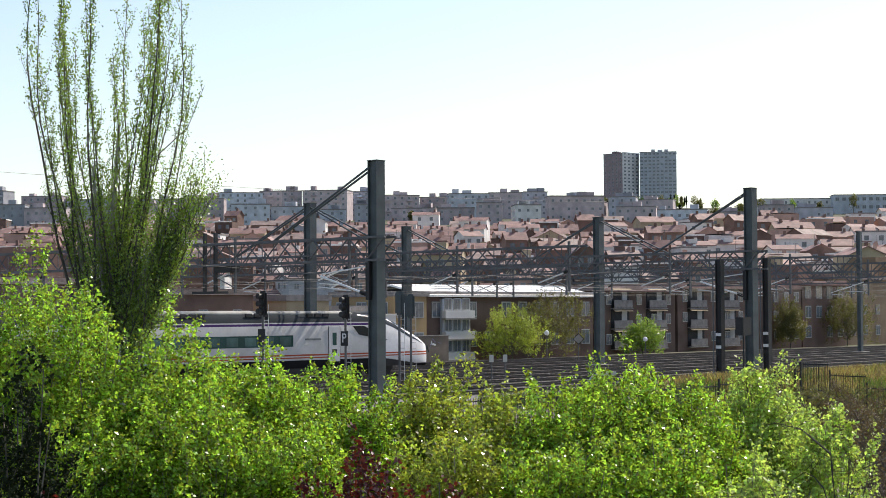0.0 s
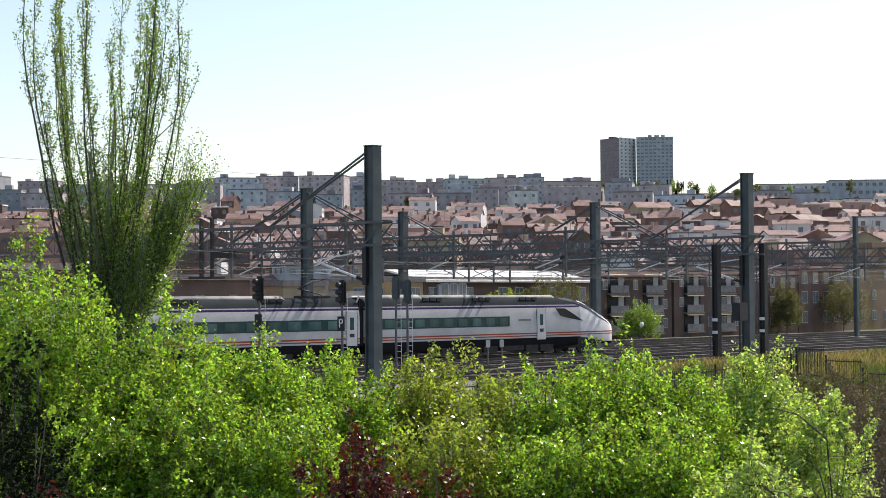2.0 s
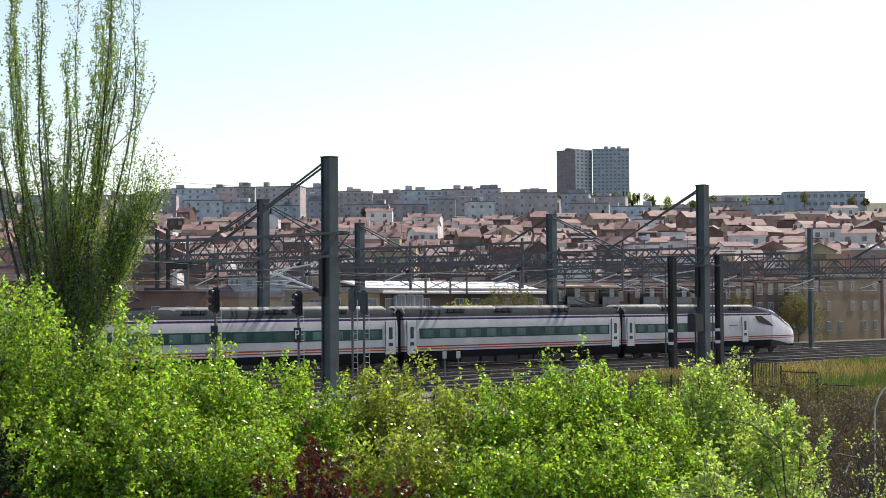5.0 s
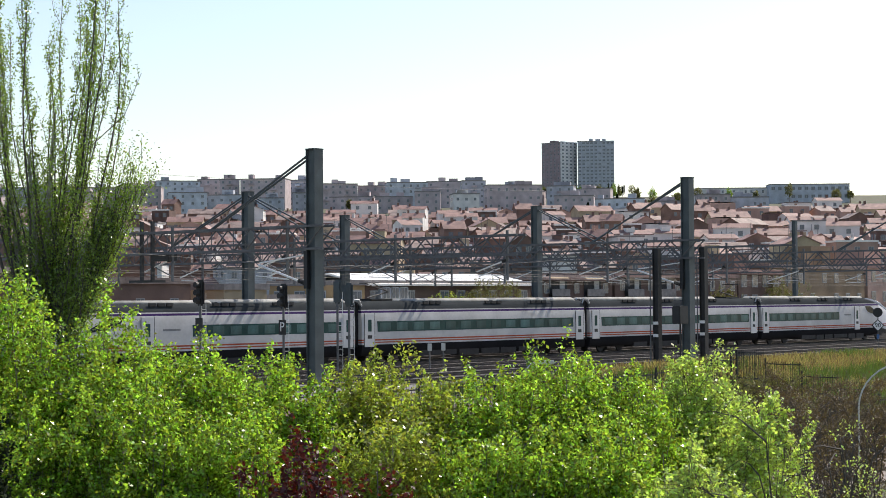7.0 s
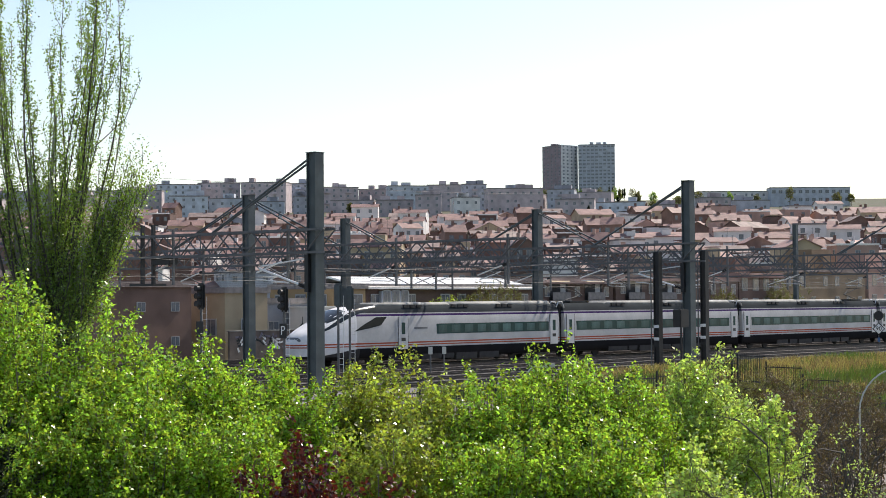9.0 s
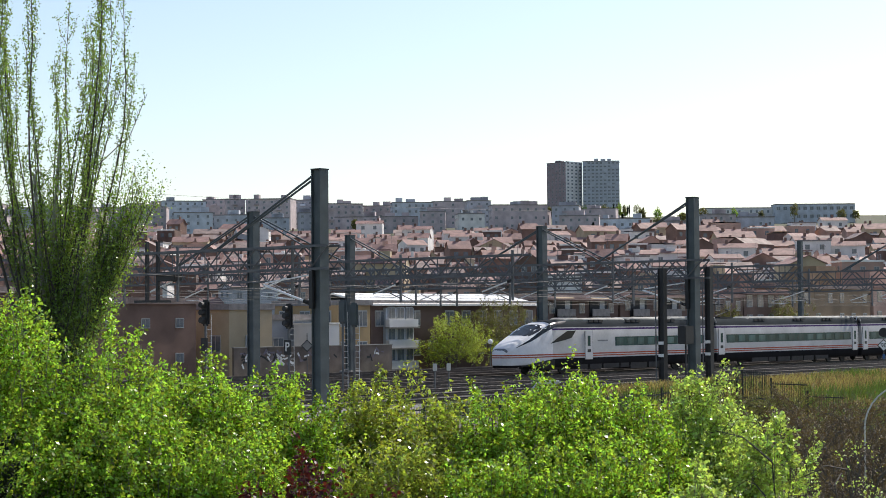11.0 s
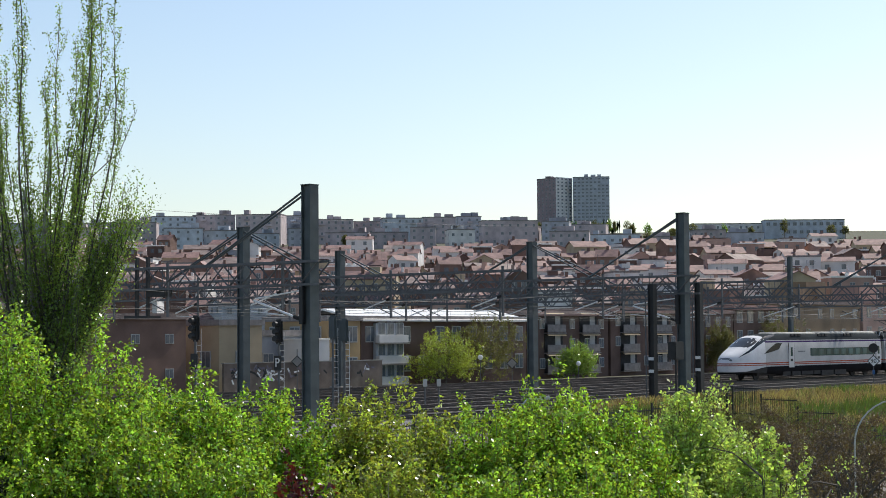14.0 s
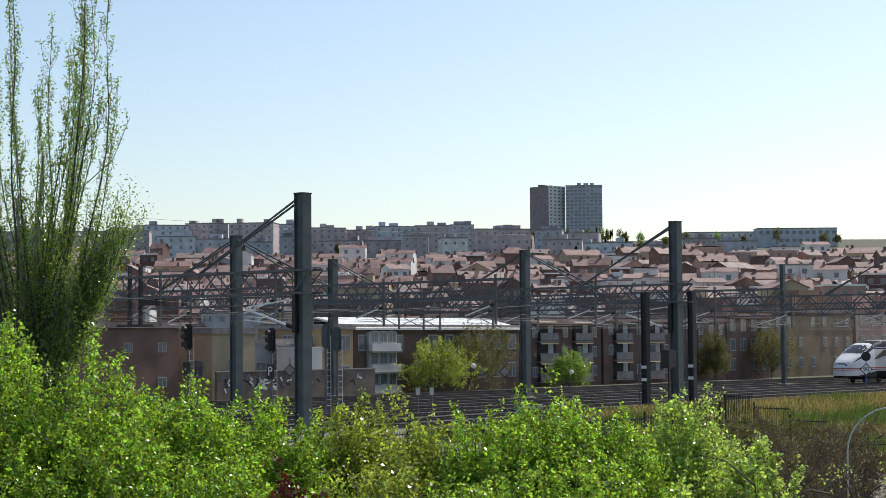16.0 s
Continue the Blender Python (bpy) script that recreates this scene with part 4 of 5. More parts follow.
def speed_sign(x, y, zc, half, words, disc):
    z = ground_z(x, y)
    yaw = -math.degrees(math.atan2(x, y))
    t = thing("speed_sign", "white diamond railway speed sign reading %s on a thin post" % words if words else "white diamond railway sign greyed for shade on a thin post", "railway sign", pose(x, y, 0, 0, 0, yaw), "railway signs")
    part("post", tube(bmesh.new(), (0, 0.06, z - 0.2), (0, 0.06, zc + half * 2), 0.035, n=8), M["lattice"], t)
    def diamond(r, y0, y1):
        bm = bmesh.new()
        a = [bm.verts.new((r * math.cos(k * math.pi / 2), y0, zc + r * math.sin(k * math.pi / 2))) for k in range(4)]
        b = [bm.verts.new((r * math.cos(k * math.pi / 2), y1, zc + r * math.sin(k * math.pi / 2))) for k in range(4)]
        bm.faces.new(a)
        bm.faces.new(b[::-1])
        for k in range(4):
            bm.faces.new((a[k], a[(k + 1) % 4], b[(k + 1) % 4], b[k]))
        bmesh.ops.recalc_face_normals(bm, faces=bm.faces)
        return bm
    part("rim", diamond(half, -0.01, 0.02), M["black"], t, "black diamond rim")
    # without a number the white face is painted grey, as it looks in shade
    face = part("face", diamond(half * 0.82, -0.02, 0.01), M["sign" if words else "concrete"], t, "white diamond face")
    if words:
        part("number", text_mesh(words, half * 0.95), None, face, "black number", pose(0, -0.024, zc, 90))
    if disc:
        bm = tube(bmesh.new(), (0, -0.01, zc + half * 2.05), (0, 0.02, zc + half * 2.05), half * 0.75, n=24)
        part("disc", bm, M["black"], t, "dark disc seen from behind")
        part("lower_plate", cube(-half * 0.2, half * 0.2, -0.01, 0.02, zc - half * 2.1, zc - half * 1.4), M["blue"], t, "small blue plate")


def line_side():
    signal(-33.5, -11.0, 3.75, "black")
    signal(-27.1, -11.0, 3.55, "black", letter="P")
    signal(-22.6, -11.0, 3.8, "steel", False)
    signal(-21.6, -11.0, 3.6, "steel", False)
    # dark posts beside the second tall mast
    for s, p, h in ((-2.7, -20.5, 7.1), (2.9, -20.5, 7.3)):
        t = thing("dark_post", "dark steel post with black and white striped foot plate", "post", by_rail(s, p), "dark line-side posts")
        part("post", h_mast_bm(h, 0.42), M["black"], t, "dark steel post")
        for k in range(4):
            part("stripe", cube(-0.24, -0.22, -0.2, 0.2, 1.0 + 0.4 * k, 1.2 + 0.4 * k), M["sign"] if k % 2 else M["black"], t)
        part("conduit", tube(bmesh.new(), (-0.5, 0.2, -0.6), (-0.5, 0.2, h - 0.6), 0.04), M["lattice"], t)
    t = thing("switch_box", "black line-side equipment box on a post", "equipment box", by_rail(-2.8, -22.3))
    part("housing", cube(-0.5, 0.5, -0.3, 0.3, 2.25, 3.4, bevel=0.04), M["black"], t)
    part("post", tube(bmesh.new(), (0, 0, -0.9), (0, 0, 2.3), 0.06), M["black"], t)
    speed_sign(34.4, 143.0, 1.64, 0.5, "90", True)
    speed_sign(6.75, 165.0, 1.34, 0.52, "", False)
    speed_sign(-11.8, 152.0, 1.83, 0.52, "", False)
    for x, y in ((-0.8, 112.0), (0.05, 112.5)):
        t = thing("track_marker_box", "small pale equipment box on a post beside the track", "equipment box", pose(x, y, -0.2), "small line-side boxes")
        part("post", tube(bmesh.new(), (0, 0, -0.6), (0, 0, 1.0), 0.05), M["lattice"], t)
        part("housing", cube(-0.13, 0.13, -0.1, 0.1, 0.95, 1.4, bevel=0.02), M["lamp"], t)
    # white balls on posts, added to stand for glints beside the tracks
    for x, y, h in ((8.6, 168.0, 2.0), (3.9, 166.0, 1.9), (14.2, 183.0, 1.0)):
        t = thing("shunting_signal", "white ball on a post standing for a glint", "railway signal", pose(x, y, -0.2), "small white signals")
        part("post", tube(bmesh.new(), (0, 0, -0.7), (0, 0, h), 0.04), M["lattice"], t)
        bm = bmesh.new()
        bmesh.ops.create_uvsphere(bm, u_segments=14, v_segments=8, radius=0.24)
        part("head", bm, M["sign"], t, "white round head", pose(0, 0, h + 0.2))
    street_lamp(1.85, 45.0, 2.3, 0.5, 0)
    street_lamp(10.32, 45.0, 2.2, 1.2, 10)


# ---- buildings ----
def window_mesh(w, h):
    bm = bmesh.new()
    box(bm, -w / 2, w / 2, -0.05, 0.05, 0, h, mi=0)
    for a in (-1, 1):
        x = a * w * 0.235
        box(bm, x - w * 0.2, x + w * 0.2, -0.062, -0.04, h * 0.07, h * 0.93, mi=1)
    return mesh("window", bm, [M["frame"], M["glass"]])


WIN = {}


def win(w, h):
    if (w, h) not in WIN:
        WIN[(w, h)] = window_mesh(w, h)
    return WIN[(w, h)]


def gable(bm, w, d, z, rise, over=0.35, thick=0.18):
    """A gable roof whose ridge runs along x."""
    for sy in (-1, 1):
        e0, e1 = -w / 2 - over, w / 2 + over
        y, zz = sy * (d / 2 + over), z - rise * over / (d / 2)
        a = [bm.verts.new(p) for p in ((e0, y, zz), (e1, y, zz), (e1, 0, z + rise), (e0, 0, z + rise))]
        b = [bm.verts.new(p) for p in ((e0, y, zz + thick), (e1, y, zz + thick), (e1, 0, z + rise + thick), (e0, 0, z + rise + thick))]
        bm.faces.new(a)
        bm.faces.new(b)
        for i in range(4):
            bm.faces.new((a[i], a[(i + 1) % 4], b[(i + 1) % 4], b[i]))
    bmesh.ops.recalc_face_normals(bm, faces=bm.faces)
    return bm


def wall_bm(w, d, h, rise=0.0):
    bm = cube(-w / 2, w / 2, -d / 2, d / 2, -3.0, h)
    if rise:
        for x in (-w / 2, w / 2):
            v = [bm.verts.new(p) for p in ((x, -d / 2, h), (x, d / 2, h), (x, 0, h + rise))]
            bm.faces.new(v)
    return bm


def house(w, d, h, rise, wall, roof, label, seed, m, group="", detail=True):
    r = random.Random(seed)
    t = thing("house", label, "house", m, group)
    part("wall", wall_bm(w, d, h, rise), M[wall], t)
    if rise:
        rf = part("roof", gable(bmesh.new(), w, d, h, rise), M[roof], t, "tiled gable roof")
    else:
        rf = part("roof", cube(-w / 2 - 0.15, w / 2 + 0.15, -d / 2 - 0.15, d / 2 + 0.15, h, h + 0.4), M[roof], t, "flat roof with parapet")
    for k in range(r.randint(1, 2)):
        cx, cy = r.uniform(-w * 0.35, w * 0.35), r.uniform(-d * 0.2, d * 0.2)
        part("chimney", cube(cx - 0.35, cx + 0.35, cy - 0.3, cy + 0.3, h, h + rise + 1.0, bevel=0.03), M[r.choice(["brick", "white", "pink"])], rf)
    if r.random() < 0.55:
        cx = r.uniform(-w * 0.25, w * 0.25)
        dm = part("dormer", cube(cx - 1.1, cx + 1.1, -d * 0.36, 0.2, h - 0.2, h + rise + r.uniform(0.2, 1.2)), M[r.choice(["white", "pink", "brick", "beige"])], rf)
        part("dormer_roof", cube(cx - 1.3, cx + 1.3, -d * 0.36 - 0.2, 0.3, h + rise + 1.2, h + rise + 1.35), M[r.choice(["tiles", "slate"])], dm)
    if r.random() < 0.5:
        cx = r.uniform(-w * 0.4, w * 0.4)
        bm = tube(bmesh.new(), (cx, 0.3, h), (cx, 0.3, h + rise + 2.6), 0.04, n=4)
        tube(bm, (cx - 0.6, 0.3, h + rise + 2.4), (cx + 0.6, 0.3, h + rise + 2.4), 0.035, n=4)
        part("aerial", bm, M["lattice"], rf, "thin roof aerial")
    if detail:
        n = max(2, int(w / 2.8))
        me = win(1.2, 1.4)
        for st in range(max(1, int(h / 3.0))):
            for i in range(n):
                if r.random() < 0.85:
                    part("window", me, None, t, m=pose(-w / 2 + w * (i + 0.5) / n, -d / 2 - 0.02, h - 2.4 - 3.0 * st))
        for yy in (-d * 0.2, d * 0.22):
            part("window", me, None, t, m=pose(-w / 2 - 0.02, yy, h - 2.2, 0, 0, -90))
    return t


def town():
    """Houses with clay roofs in rows up the hillside."""
    r = random.Random(4)
    walls = ["white", "brick", "pink", "white", "brick", "grey", "white", "pink", "brick", "beige", "brick_dark", "white", "pink"]
    words = {"white": "white rendered", "beige": "beige rendered", "pink": "terracotta rendered", "brick": "brown brick", "grey": "grey rendered", "brick_dark": "dark brick", "ochre": "ochre rendered"}
    specs = []
    for i in range(26):
        w, d = r.uniform(5, 12), r.uniform(5, 8)
        h = r.choice([4.8, 5.8, 6.8, 8.0, 9.6])
        flat = i % 4 == 3
        wall = walls[i % len(walls)]
        # a few flat roofs are near-white to paint sun glints over the town
        specs.append((w, d, h, 0 if flat else r.uniform(0.8, 1.9), wall, ("tin" if i % 8 == 7 else "slate") if flat else ("tiles_brown" if i % 3 == 2 else "tiles"),
                      words[wall] + (" house with a flat roof on the hillside" if flat else " house with a clay tile roof on the hillside")))
    used = {}
    y = 392.0
    made, rest = 0, []
    while y < 690:
        x = -0.31 * y + r.uniform(0, 5)
        while x < 0.28 * y:
            i = r.randrange(len(specs))
            yy = y + r.uniform(-3, 3)
            turn = r.choice([0, 90, 0, 0, 0, 12, -14, 30, 180]) + r.uniform(-6, 6) + (8 if x > 0 else -4)
            m = pose(x, yy, ground_z(x, yy) + r.uniform(-2.2, 3.0), 0, 0, turn)
            if made >= 230:
                rest.append((specs[i], m))
            elif i in used:
                copy_thing(used[i], m)
            else:
                used[i] = house(*specs[i], 300 + i, m, "hillside town houses")
            made += 1
            x += specs[i][0] * r.uniform(0.95, 1.25) + r.uniform(0, 2)
        y += 3.5 + 0.013 * y
    # farther up the hill the houses run together
    names = ["white", "beige", "pink", "brick", "grey", "brick_dark", "ochre", "tiles", "tiles_brown", "slate", "tin", "glass"]
    vs, fs, mi = [], [], []
    for (w, d, h, rise, wall, roof, _), m in rest:
        def put(pts, faces, k):
            o = len(vs)
            vs.extend(tuple(m @ Vector(q)) for q in pts)
            fs.extend(tuple(o + v for v in f) for f in faces)
            mi.extend([k] * len(faces))
        a, b = w / 2, d / 2
        put([(-a, -b, -3), (a, -b, -3), (a, b, -3), (-a, b, -3), (-a, -b, h), (a, -b, h), (a, b, h), (-a, b, h)],
            [(0, 1, 5, 4), (1, 2, 6, 5), (2, 3, 7, 6), (3, 0, 4, 7), (4, 5, 6, 7)], names.index(wall))
        if not rise:
            put([(-a - 0.2, -b - 0.2, h + 0.3), (a + 0.2, -b - 0.2, h + 0.3), (a + 0.2, b, h + 0.3), (-a - 0.2, b, h + 0.3), (-a - 0.2, -b - 0.2, h - 0.1), (a + 0.2, -b - 0.2, h - 0.1)],
                [(0, 1, 2, 3), (4, 5, 1, 0)], names.index(roof))
        if rise:
            put([(-a, 0, h + rise), (-a, -b, h), (-a, b, h), (a, 0, h + rise), (a, -b, h), (a, b, h)], [(0, 1, 2), (3, 5, 4)], names.index(wall))
            e = 0.35
            put([(-a - e, -b - e, h - 0.2), (a + e, -b - e, h - 0.2), (a + e, 0, h + rise + 0.1), (-a - e, 0, h + rise + 0.1), (a + e, b + e, h - 0.2), (-a - e, b + e, h - 0.2)],
                [(0, 1, 2, 3), (3, 2, 4, 5)], names.index(roof))
        c = r.uniform(-a * 0.7, a * 0.7)
        put([(c - 0.35, -0.3, h), (c + 0.35, -0.3, h), (c + 0.35, 0.3, h), (c - 0.35, 0.3, h), (c - 0.35, -0.3, h + rise + 1), (c + 0.35, -0.3, h + rise + 1), (c + 0.35, 0.3, h + rise + 1), (c - 0.35, 0.3, h + rise + 1)],
            [(0, 1, 5, 4), (1, 2, 6, 5), (2, 3, 7, 6), (3, 0, 4, 7), (4, 5, 6, 7)], names.index("brick"))
        for k in range(2):
            for st in range(2):
                x0, z0 = -a + w * (0.2 + 0.45 * k), h - 2.3 - 2.8 * st
                put([(x0, -b - 0.04, z0), (x0 + 1.2, -b - 0.04, z0), (x0 + 1.2, -b - 0.04, z0 + 1.3), (x0, -b - 0.04, z0 + 1.3)], [(0, 1, 2, 3)], names.index("glass"))
    me = bpy.data.meshes.new("distant_houses")
    me.from_pydata(vs, [], fs)
    for k in names:
        me.materials.append(M[k])
    me.polygons.foreach_set("material_index", mi)
    me.update()
    tagged(new("distant_houses", me), "many small houses with red clay roofs far up the hill", "houses", kind="stuff")


def block(name, x, y, w, d, h, wall, label, bays, storeys, turn=0, z=None, category="apartment building", roofm="slate", balconies=False, win_size=(1.3, 1.5), band=None, houses_on_top=2, group=""):
    z = ground_z(x, y) if z is None else z
    t = thing(name, label, category, pose(x, y, z, 0, 0, turn), group)
    part("wall", cube(-w / 2, w / 2, -d / 2, d / 2, -4, h), M[wall], t)
    rf = part("roof", cube(-w / 2 - 0.2, w / 2 + 0.2, -d / 2 - 0.2, d / 2 + 0.2, h, h + 0.5), M[roofm], t, "flat roof with parapet")
    r = random.Random(int(abs(x) * 10 + y))
    for k in range(houses_on_top):
        cx, ww = r.uniform(-w * 0.35, w * 0.35), r.uniform(1.5, 3.0)
        part("stair_house", cube(cx - ww, cx + ww, -2, 2, h + 0.5, h + r.uniform(2.2, 3.4)), M[wall], rf)
    me = win(*win_size)
    sh = h / storeys
    for st in range(storeys):
        for i in range(bays):
            px = -w / 2 + w * (i + 0.5) / bays
            if r.random() < 0.14:
                continue
            part("window", me, None, t, m=pose(px, -d / 2 - 0.02, sh * (st + 0.3)))
            if balconies and i % 3 == 1 and st:
                part("balcony", cube(px - 1.6, px + 1.6, -d / 2 - 1.1, -d / 2, sh * st - 0.1, sh * st + 0.95, bevel=0.02), M[band or "white"], t)
        if turn:
            for i in range(3):
                part("window", me, None, t, m=pose(-w / 2 - 0.02, -d / 2 + d * (i + 0.5) / 3, sh * (st + 0.3), 0, 0, -90))
    return t


def skyline():
    r = random.Random(9)
    x = -335.0
    while x < 95:
        w, y = r.uniform(11, 27), 1085 + r.uniform(-30, 30)
        h = r.uniform(12, 18.5) if x < 25 else r.uniform(8, 12)
        # pale and bluish wall colours carry the haze of distance
        wall = r.choice(["hazed_brick", "hazed_brick", "hazed_blue_brick", "grey", "blue_grey", "hazed_blue_brick"])
        block("apartment_building", x + w / 2, y, w, 14, h, wall, "distant apartment block on the hill crest", max(3, int(w / 4)), max(3, int(h / 3.1)), turn=r.uniform(-14, 14), balconies=True, band=r.choice(["grey", "blue_grey", "hazed_brick"]), group="blocks on the hill crest")
        x += w + r.uniform(-2, 3)
    x = -275.0
    while x < 170:
        w, y = r.uniform(12, 30), 940 + r.uniform(-20, 20)
        h = r.uniform(7, 14) if x < 40 else r.uniform(3.5, 8)
        # haze is in these wall colours too
        wall = r.choice(["hazed_brick", "grey", "hazed_blue_brick", "white", "hazed_brick", "blue_grey"])
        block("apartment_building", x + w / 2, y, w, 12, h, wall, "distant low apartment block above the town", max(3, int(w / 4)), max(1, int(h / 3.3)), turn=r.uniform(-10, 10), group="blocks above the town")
        x += w + r.uniform(0, 8)
    t = block("tower_block", 104.6, 1600, 22, 22, 45, "mauve_brick", "tall brown tower block with a pale side", 5, 15, turn=-45, z=97, category="tower block", win_size=(1.6, 1.5), houses_on_top=3, group="tower blocks")
    # a white panel paints this side as sunlit against the brown front
    part("side_panel", cube(11.02, 11.3, -11, 11, -4, 46), M["white"], t, "white panel for the sunlit side")
    for st in range(15):
        for i in range(4):
            part("window", win(2.2, 1.4), None, t, m=pose(11.32, -8 + 5.3 * i, 3.07 * (st + 0.3), 0, 0, 90))
    block("tower_block", 137.2, 1600, 32, 20, 46, "blue_grey", "tall grey tower block with rows of balconies", 9, 15, turn=-6, z=97, category="tower block", win_size=(2.4, 1.5), houses_on_top=3, group="tower blocks")
    block("office_building", 187, 1150, 51, 14, 13, "white", "long white office building with rows of windows", 14, 3, turn=0, z=60.5, category="office building", win_size=(1.3, 1.8), houses_on_top=0)
    block("office_building", 231, 1140, 50, 14, 15, "blue_grey", "modern grey glass office building", 12, 3, turn=0, z=60, category="office building", win_size=(2.4, 2.2), houses_on_top=0)


def crest_trees():
    r = random.Random(21)
    rng = np.random.default_rng(21)
    for k in range(90):
        x = r.choice([r.uniform(40, 200), r.uniform(-330, 300)])
        y = r.choice([1120, 1125, 900, 1200 if x > 100 else 1120])
        if k > 45:
            x, y = r.uniform(85, 165), 1555 + r.uniform(-10, 10)
        slim = r.random() < 0.25
        h = r.uniform(6, 14)
        w = 0.8 if slim else r.uniform(2.2, 4.0)
        z = ground_z(x, y)
        t = thing("cypress" if slim else "distant_tree", "slim dark cypress on the hill crest" if slim else "small round green tree on the hill", "tree", pose(x, y, z), "trees on the hill")
        part("trunk", pipe(bmesh.new(), [(0, 0, -3), (0.1, 0, h * 0.3), (0, 0, h * 0.8)], 0.25, 0.08), M["wood"], t)
        n = 700
        d = rng.normal(size=(n, 3))
        d /= np.linalg.norm(d, axis=1, keepdims=True)
        lump = np.array([0.8 + 0.5 * noise.noise(Vector(v * 1.6) + Vector((k * 2.3, 0, 0))) for v in d])[:, None]
        c = d * lump * rng.uniform(0.5, 1.0, size=(n, 1)) * np.array([w, w, h * 0.42]) + np.array([0, 0, h * 0.58])
        part("crown", quads("crown", leaf_quads(c, 0.7, rng), M["leaf_dark" if slim else r.choice(["leaf_bud", "leaf_poplar"])]), None, t)


def cable():
    a, b = Vector((-95, 200, 23.0)), Vector((38, 700, 46.2))
    pts = [a + (b - a) * (i / 24) - Vector((0, 0, 6 * (i / 24) * (1 - i / 24))) for i in range(25)]
    tagged(new("power_cable", mesh("power_cable", pipe(bmesh.new(), pts, 0.02, 0.05, n=4), M["black"])), "thin dark power cable against the sky", "cable")


def loggia(t, x, y, z, w):
    """A loggia with a pale rail, a white door and a short awning; a dark slab on the wall paints its shaded recess."""
    g = part("loggia", cube(x - w / 2, x + w / 2, y - 0.06, y, z, z + 2.1), M["under"], t, "dark slab for the shade in an open loggia")
    part("railing", cube(x - w / 2, x + w / 2, y - 0.5, y - 0.42, z + 0.05, z + 0.85, bevel=0.01), M["slate"], g, "grey balcony rail")
    part("slab", cube(x - w / 2 - 0.1, x + w / 2 + 0.1, y - 0.55, y, z - 0.12, z), M["slate"], g)
    part("door", cube(x + w * 0.08, x + w * 0.36, y - 0.09, y - 0.05, z + 0.1, z + 1.95), M["frame"], g, "white balcony door")
    bm = bmesh.new()
    v = [bm.verts.new(q) for q in ((x - w / 2, y, z + 2.2), (x + w / 2, y, z + 2.2), (x + w / 2, y - 0.6, z + 1.85), (x - w / 2, y - 0.6, z + 1.85),
                                   (x - w / 2, y, z + 2.16), (x + w / 2, y, z + 2.16), (x + w / 2, y - 0.6, z + 1.81), (x - w / 2, y - 0.6, z + 1.81))]
    for q in ((0, 1, 2, 3), (7, 6, 5, 4), (0, 3, 7, 4), (1, 5, 6, 2), (2, 6, 7, 3)):
        bm.faces.new([v[i] for i in q])
    part("awning", bm, M["beige"], g, "faded awning")


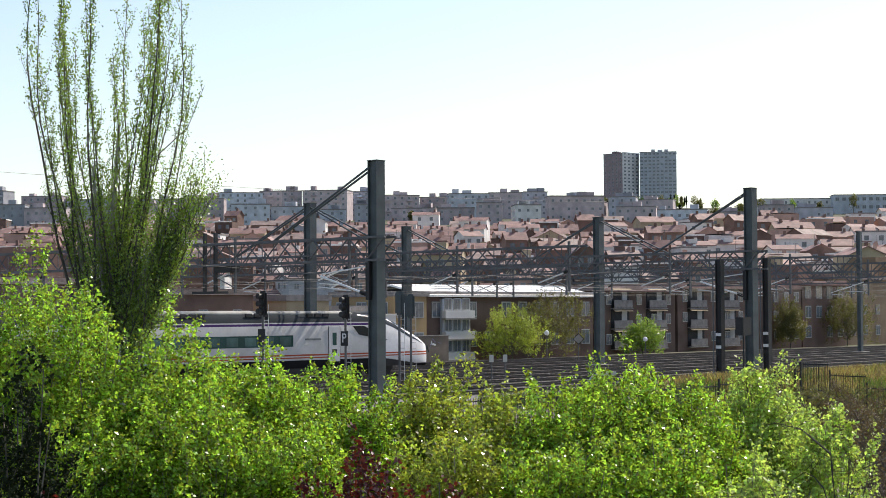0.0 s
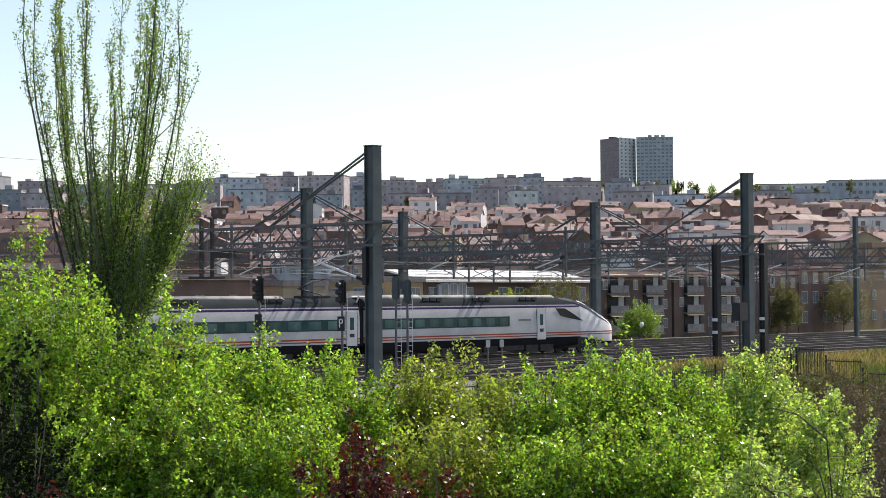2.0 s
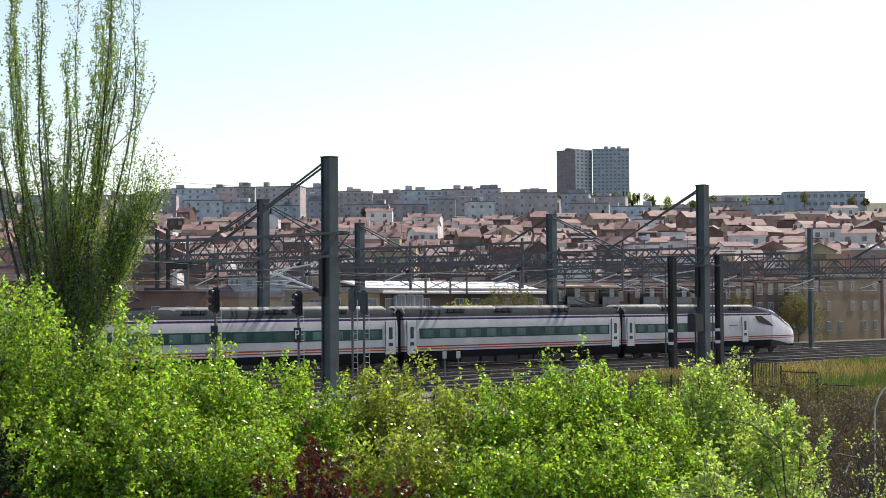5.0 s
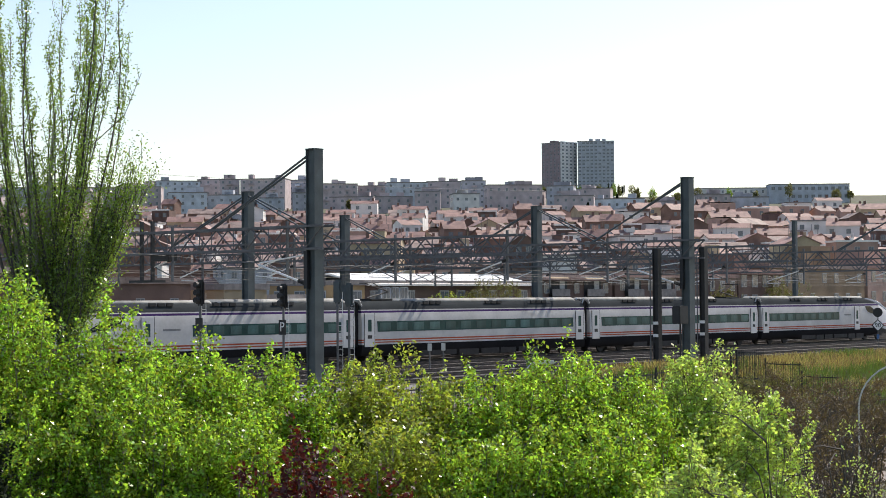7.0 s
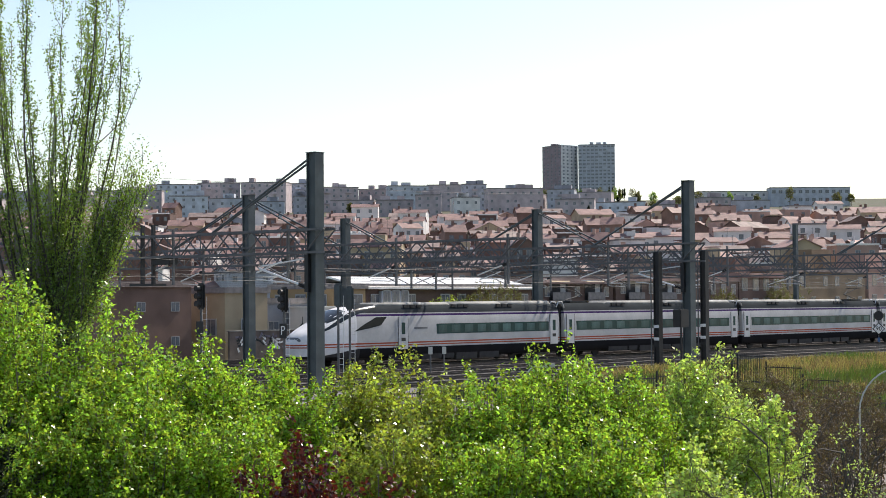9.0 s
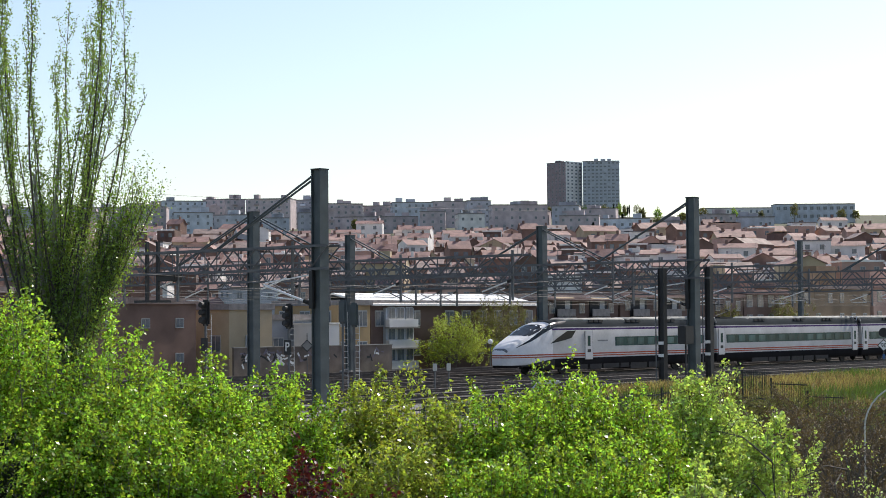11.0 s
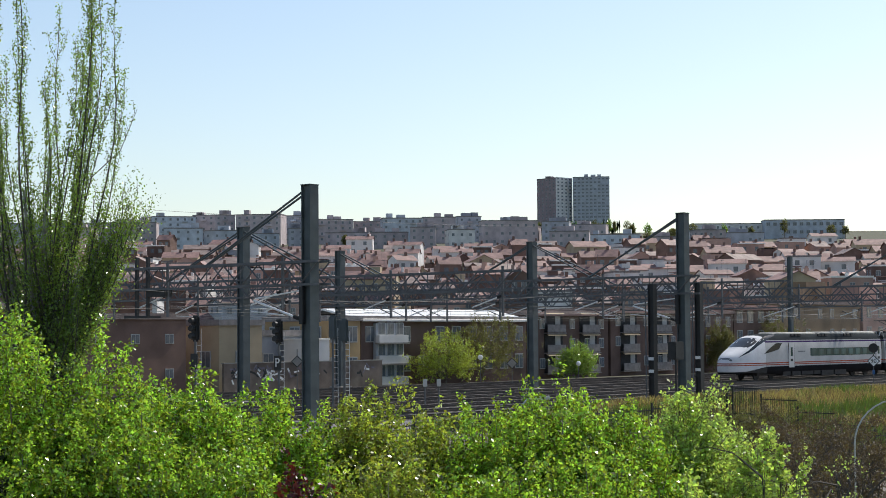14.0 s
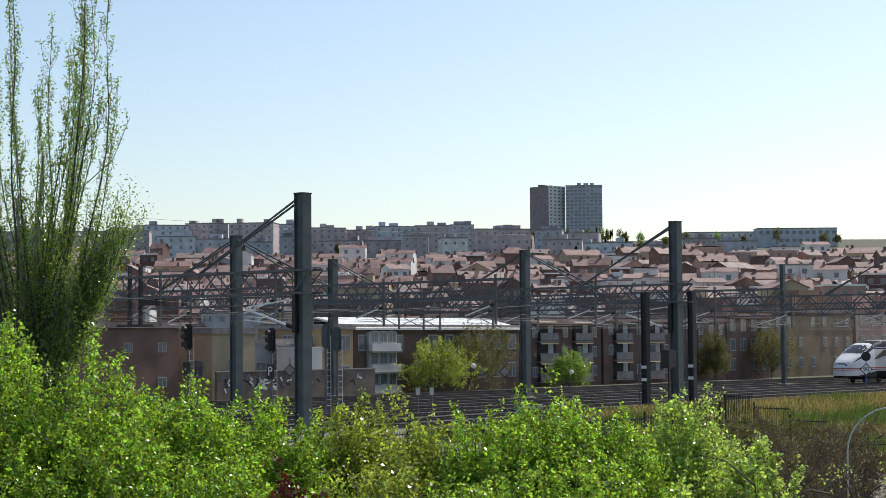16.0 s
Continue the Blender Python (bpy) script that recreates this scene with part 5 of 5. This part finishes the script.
def near_row():
    """Apartment houses just beyond the tracks, in line with them."""
    def along(name, s0, s1, p, d, h, wall, label, bays, storeys, **k):
        o = by_rail((s0 + s1) / 2, p + d / 2).translation
        return block(name, o.x, o.y, s1 - s0, d, h, wall, label, bays, storeys, turn=TRACK_TURN, z=-0.3, **k)
    along("apartment_building", -50, -11, 30, 10, 6.5, "brick", "brown brick building beyond the tracks", 12, 2, win_size=(0.9, 1.0), roofm="tiles_brown")
    along("apartment_building", -10.3, 0.6, 28, 10, 5.7, "brick", "reddish brown brick building with small windows", 3, 2, win_size=(0.9, 0.8), roofm="tiles_brown")
    along("workshop", 3.9, 8.9, 27.5, 10, 5.2, "beige", "pale ochre rendered workshop beyond the tracks", 1, 1, category="workshop", houses_on_top=0)
    along("workshop", 9.3, 16.3, 29.0, 8, 4.3, "grey", "grey rendered shed with a low flat roof", 2, 1, category="workshop", houses_on_top=0)
    along("workshop", 17.0, 21.4, 27.5, 8, 5.6, "ochre", "ochre rendered building with a narrow front", 2, 2, category="workshop", houses_on_top=0)
    t = along("apartment_building", 22.0, 47.0, 28, 9, 5.6, "brick_dark", "brown brick building under a sheet metal roof whitened for sun glare", 10, 2, houses_on_top=0)
    part("sheet_roof", gable(bmesh.new(), 25, 9.4, 5.65, 1.0), M["tin"], t, "sheet metal roof whitened for sun glare")
    g = part("balcony_front", cube(-10.8, -6.9, -4.9, -4.5, -0.6, 5.4, bevel=0.03), M["blue_grey"], t, "pale glazed balcony front")
    for st in range(3):
        z = -0.3 + 1.95 * st
        part("parapet", cube(-10.9, -6.8, -5.4, -4.9, z, z + 0.7, bevel=0.03), M["white"], g, "white balcony parapet")
        part("slab", cube(-11.0, -6.7, -5.5, -4.9, z - 0.14, z), M["concrete"], g)
        for i in range(3):
            part("window", win(1.0, 1.15), None, g, m=pose(-10.1 + 1.25 * i, -4.93, z + 0.72))
    w = thing("graffiti_wall", "stained brown wall with dark and pale graffiti along the railway", "wall", by_rail(2, 25.0))
    part("wall", cube(0, 19.5, -0.12, 0.12, -0.9, 1.7, bevel=0.02), M["old_wall"], w)
    part("coping", cube(-0.05, 19.55, -0.18, 0.18, 1.7, 1.78), M["concrete"], w)
    r = random.Random(3)
    for k in range(80):
        x, z = r.choice([r.uniform(0.2, 5.0), r.uniform(0.2, 18.0)]), r.uniform(0.2, 1.3)
        part("graffiti", cube(-0.2 * r.uniform(0.4, 2.0), 0.3, -0.01, 0.01, -0.05, 0.05 + r.uniform(0, 0.12)), M[r.choice(["graffiti", "black", "sign"])], w, m=pose(x + 0.6, -0.125, z, 0, r.uniform(-70, 70), 0))
    c = thing("container", "white metal cabin behind a graffiti wall", "cabin", by_rail(12.6, 26.2))
    part("body", cube(0, 3.4, 0, 2.4, -0.8, 3.6, bevel=0.04), M["white"], c)
    part("roof", cube(-0.1, 3.5, -0.1, 2.5, 3.6, 3.75, bevel=0.02), M["tin"], c)
    for s0, s1, h, seed, lab in ((51.0, 64.5, 6.3, 5, "dark brown brick apartment house with loggias"), (65.0, 79.0, 6.7, 6, "dark brown brick apartment house beside the railway")):
        t = along("apartment_building", s0, s1, 30, 11, h, "brick_dark", lab, 5, 3, roofm="tiles_brown", win_size=(0.9, 1.1), houses_on_top=0)
        w = s1 - s0
        for st in range(3):
            for x in (-w * 0.25, w * 0.22):
                loggia(t, x, -5.5, 0.15 + st * 2.15, 3.2)
        part("eave", cube(-w / 2 - 0.4, w / 2 + 0.4, -6.2, -5.5, h - 0.1, h + 0.12, bevel=0.03), M["tiles"], t, "clay tile eave")
    along("apartment_building", 47.6, 50.7, 34, 8, 4.6, "brick", "narrow brick house with a clay roof", 2, 2, roofm="tiles", win_size=(0.9, 1.1), houses_on_top=0)
    along("apartment_building", 79.5, 91.0, 30, 11, 6.6, "brick_dark", "dark brick apartment house with few windows", 5, 3, roofm="tiles", win_size=(1.0, 1.2), houses_on_top=1)
    t = along("apartment_building", 91.3, 101.5, 30, 11, 7.2, "brick", "brown brick apartment house with white windows", 4, 3, roofm="tiles", houses_on_top=1)
    part("eave", cube(-5.4, 5.4, -6.1, -5.5, 7.1, 7.3, bevel=0.03), M["tiles"], t, "clay tile eave")
    along("apartment_building", 102, 128, 32, 11, 8.0, "ochre_brown", "ochre-brown rendered apartment house", 8, 3, roofm="tiles_brown", win_size=(1.1, 1.3))
    along("apartment_building", 129, 160, 32, 11, 8.2, "pink", "terracotta rendered apartment house", 9, 3, roofm="tiles")


ground()
tracks()
gantries()
wires()
TRAIN = build_train()
plants()
fence()
grass()
footpath()
line_side()
near_row()
town()
skyline()
crest_trees()
cable()
motions()
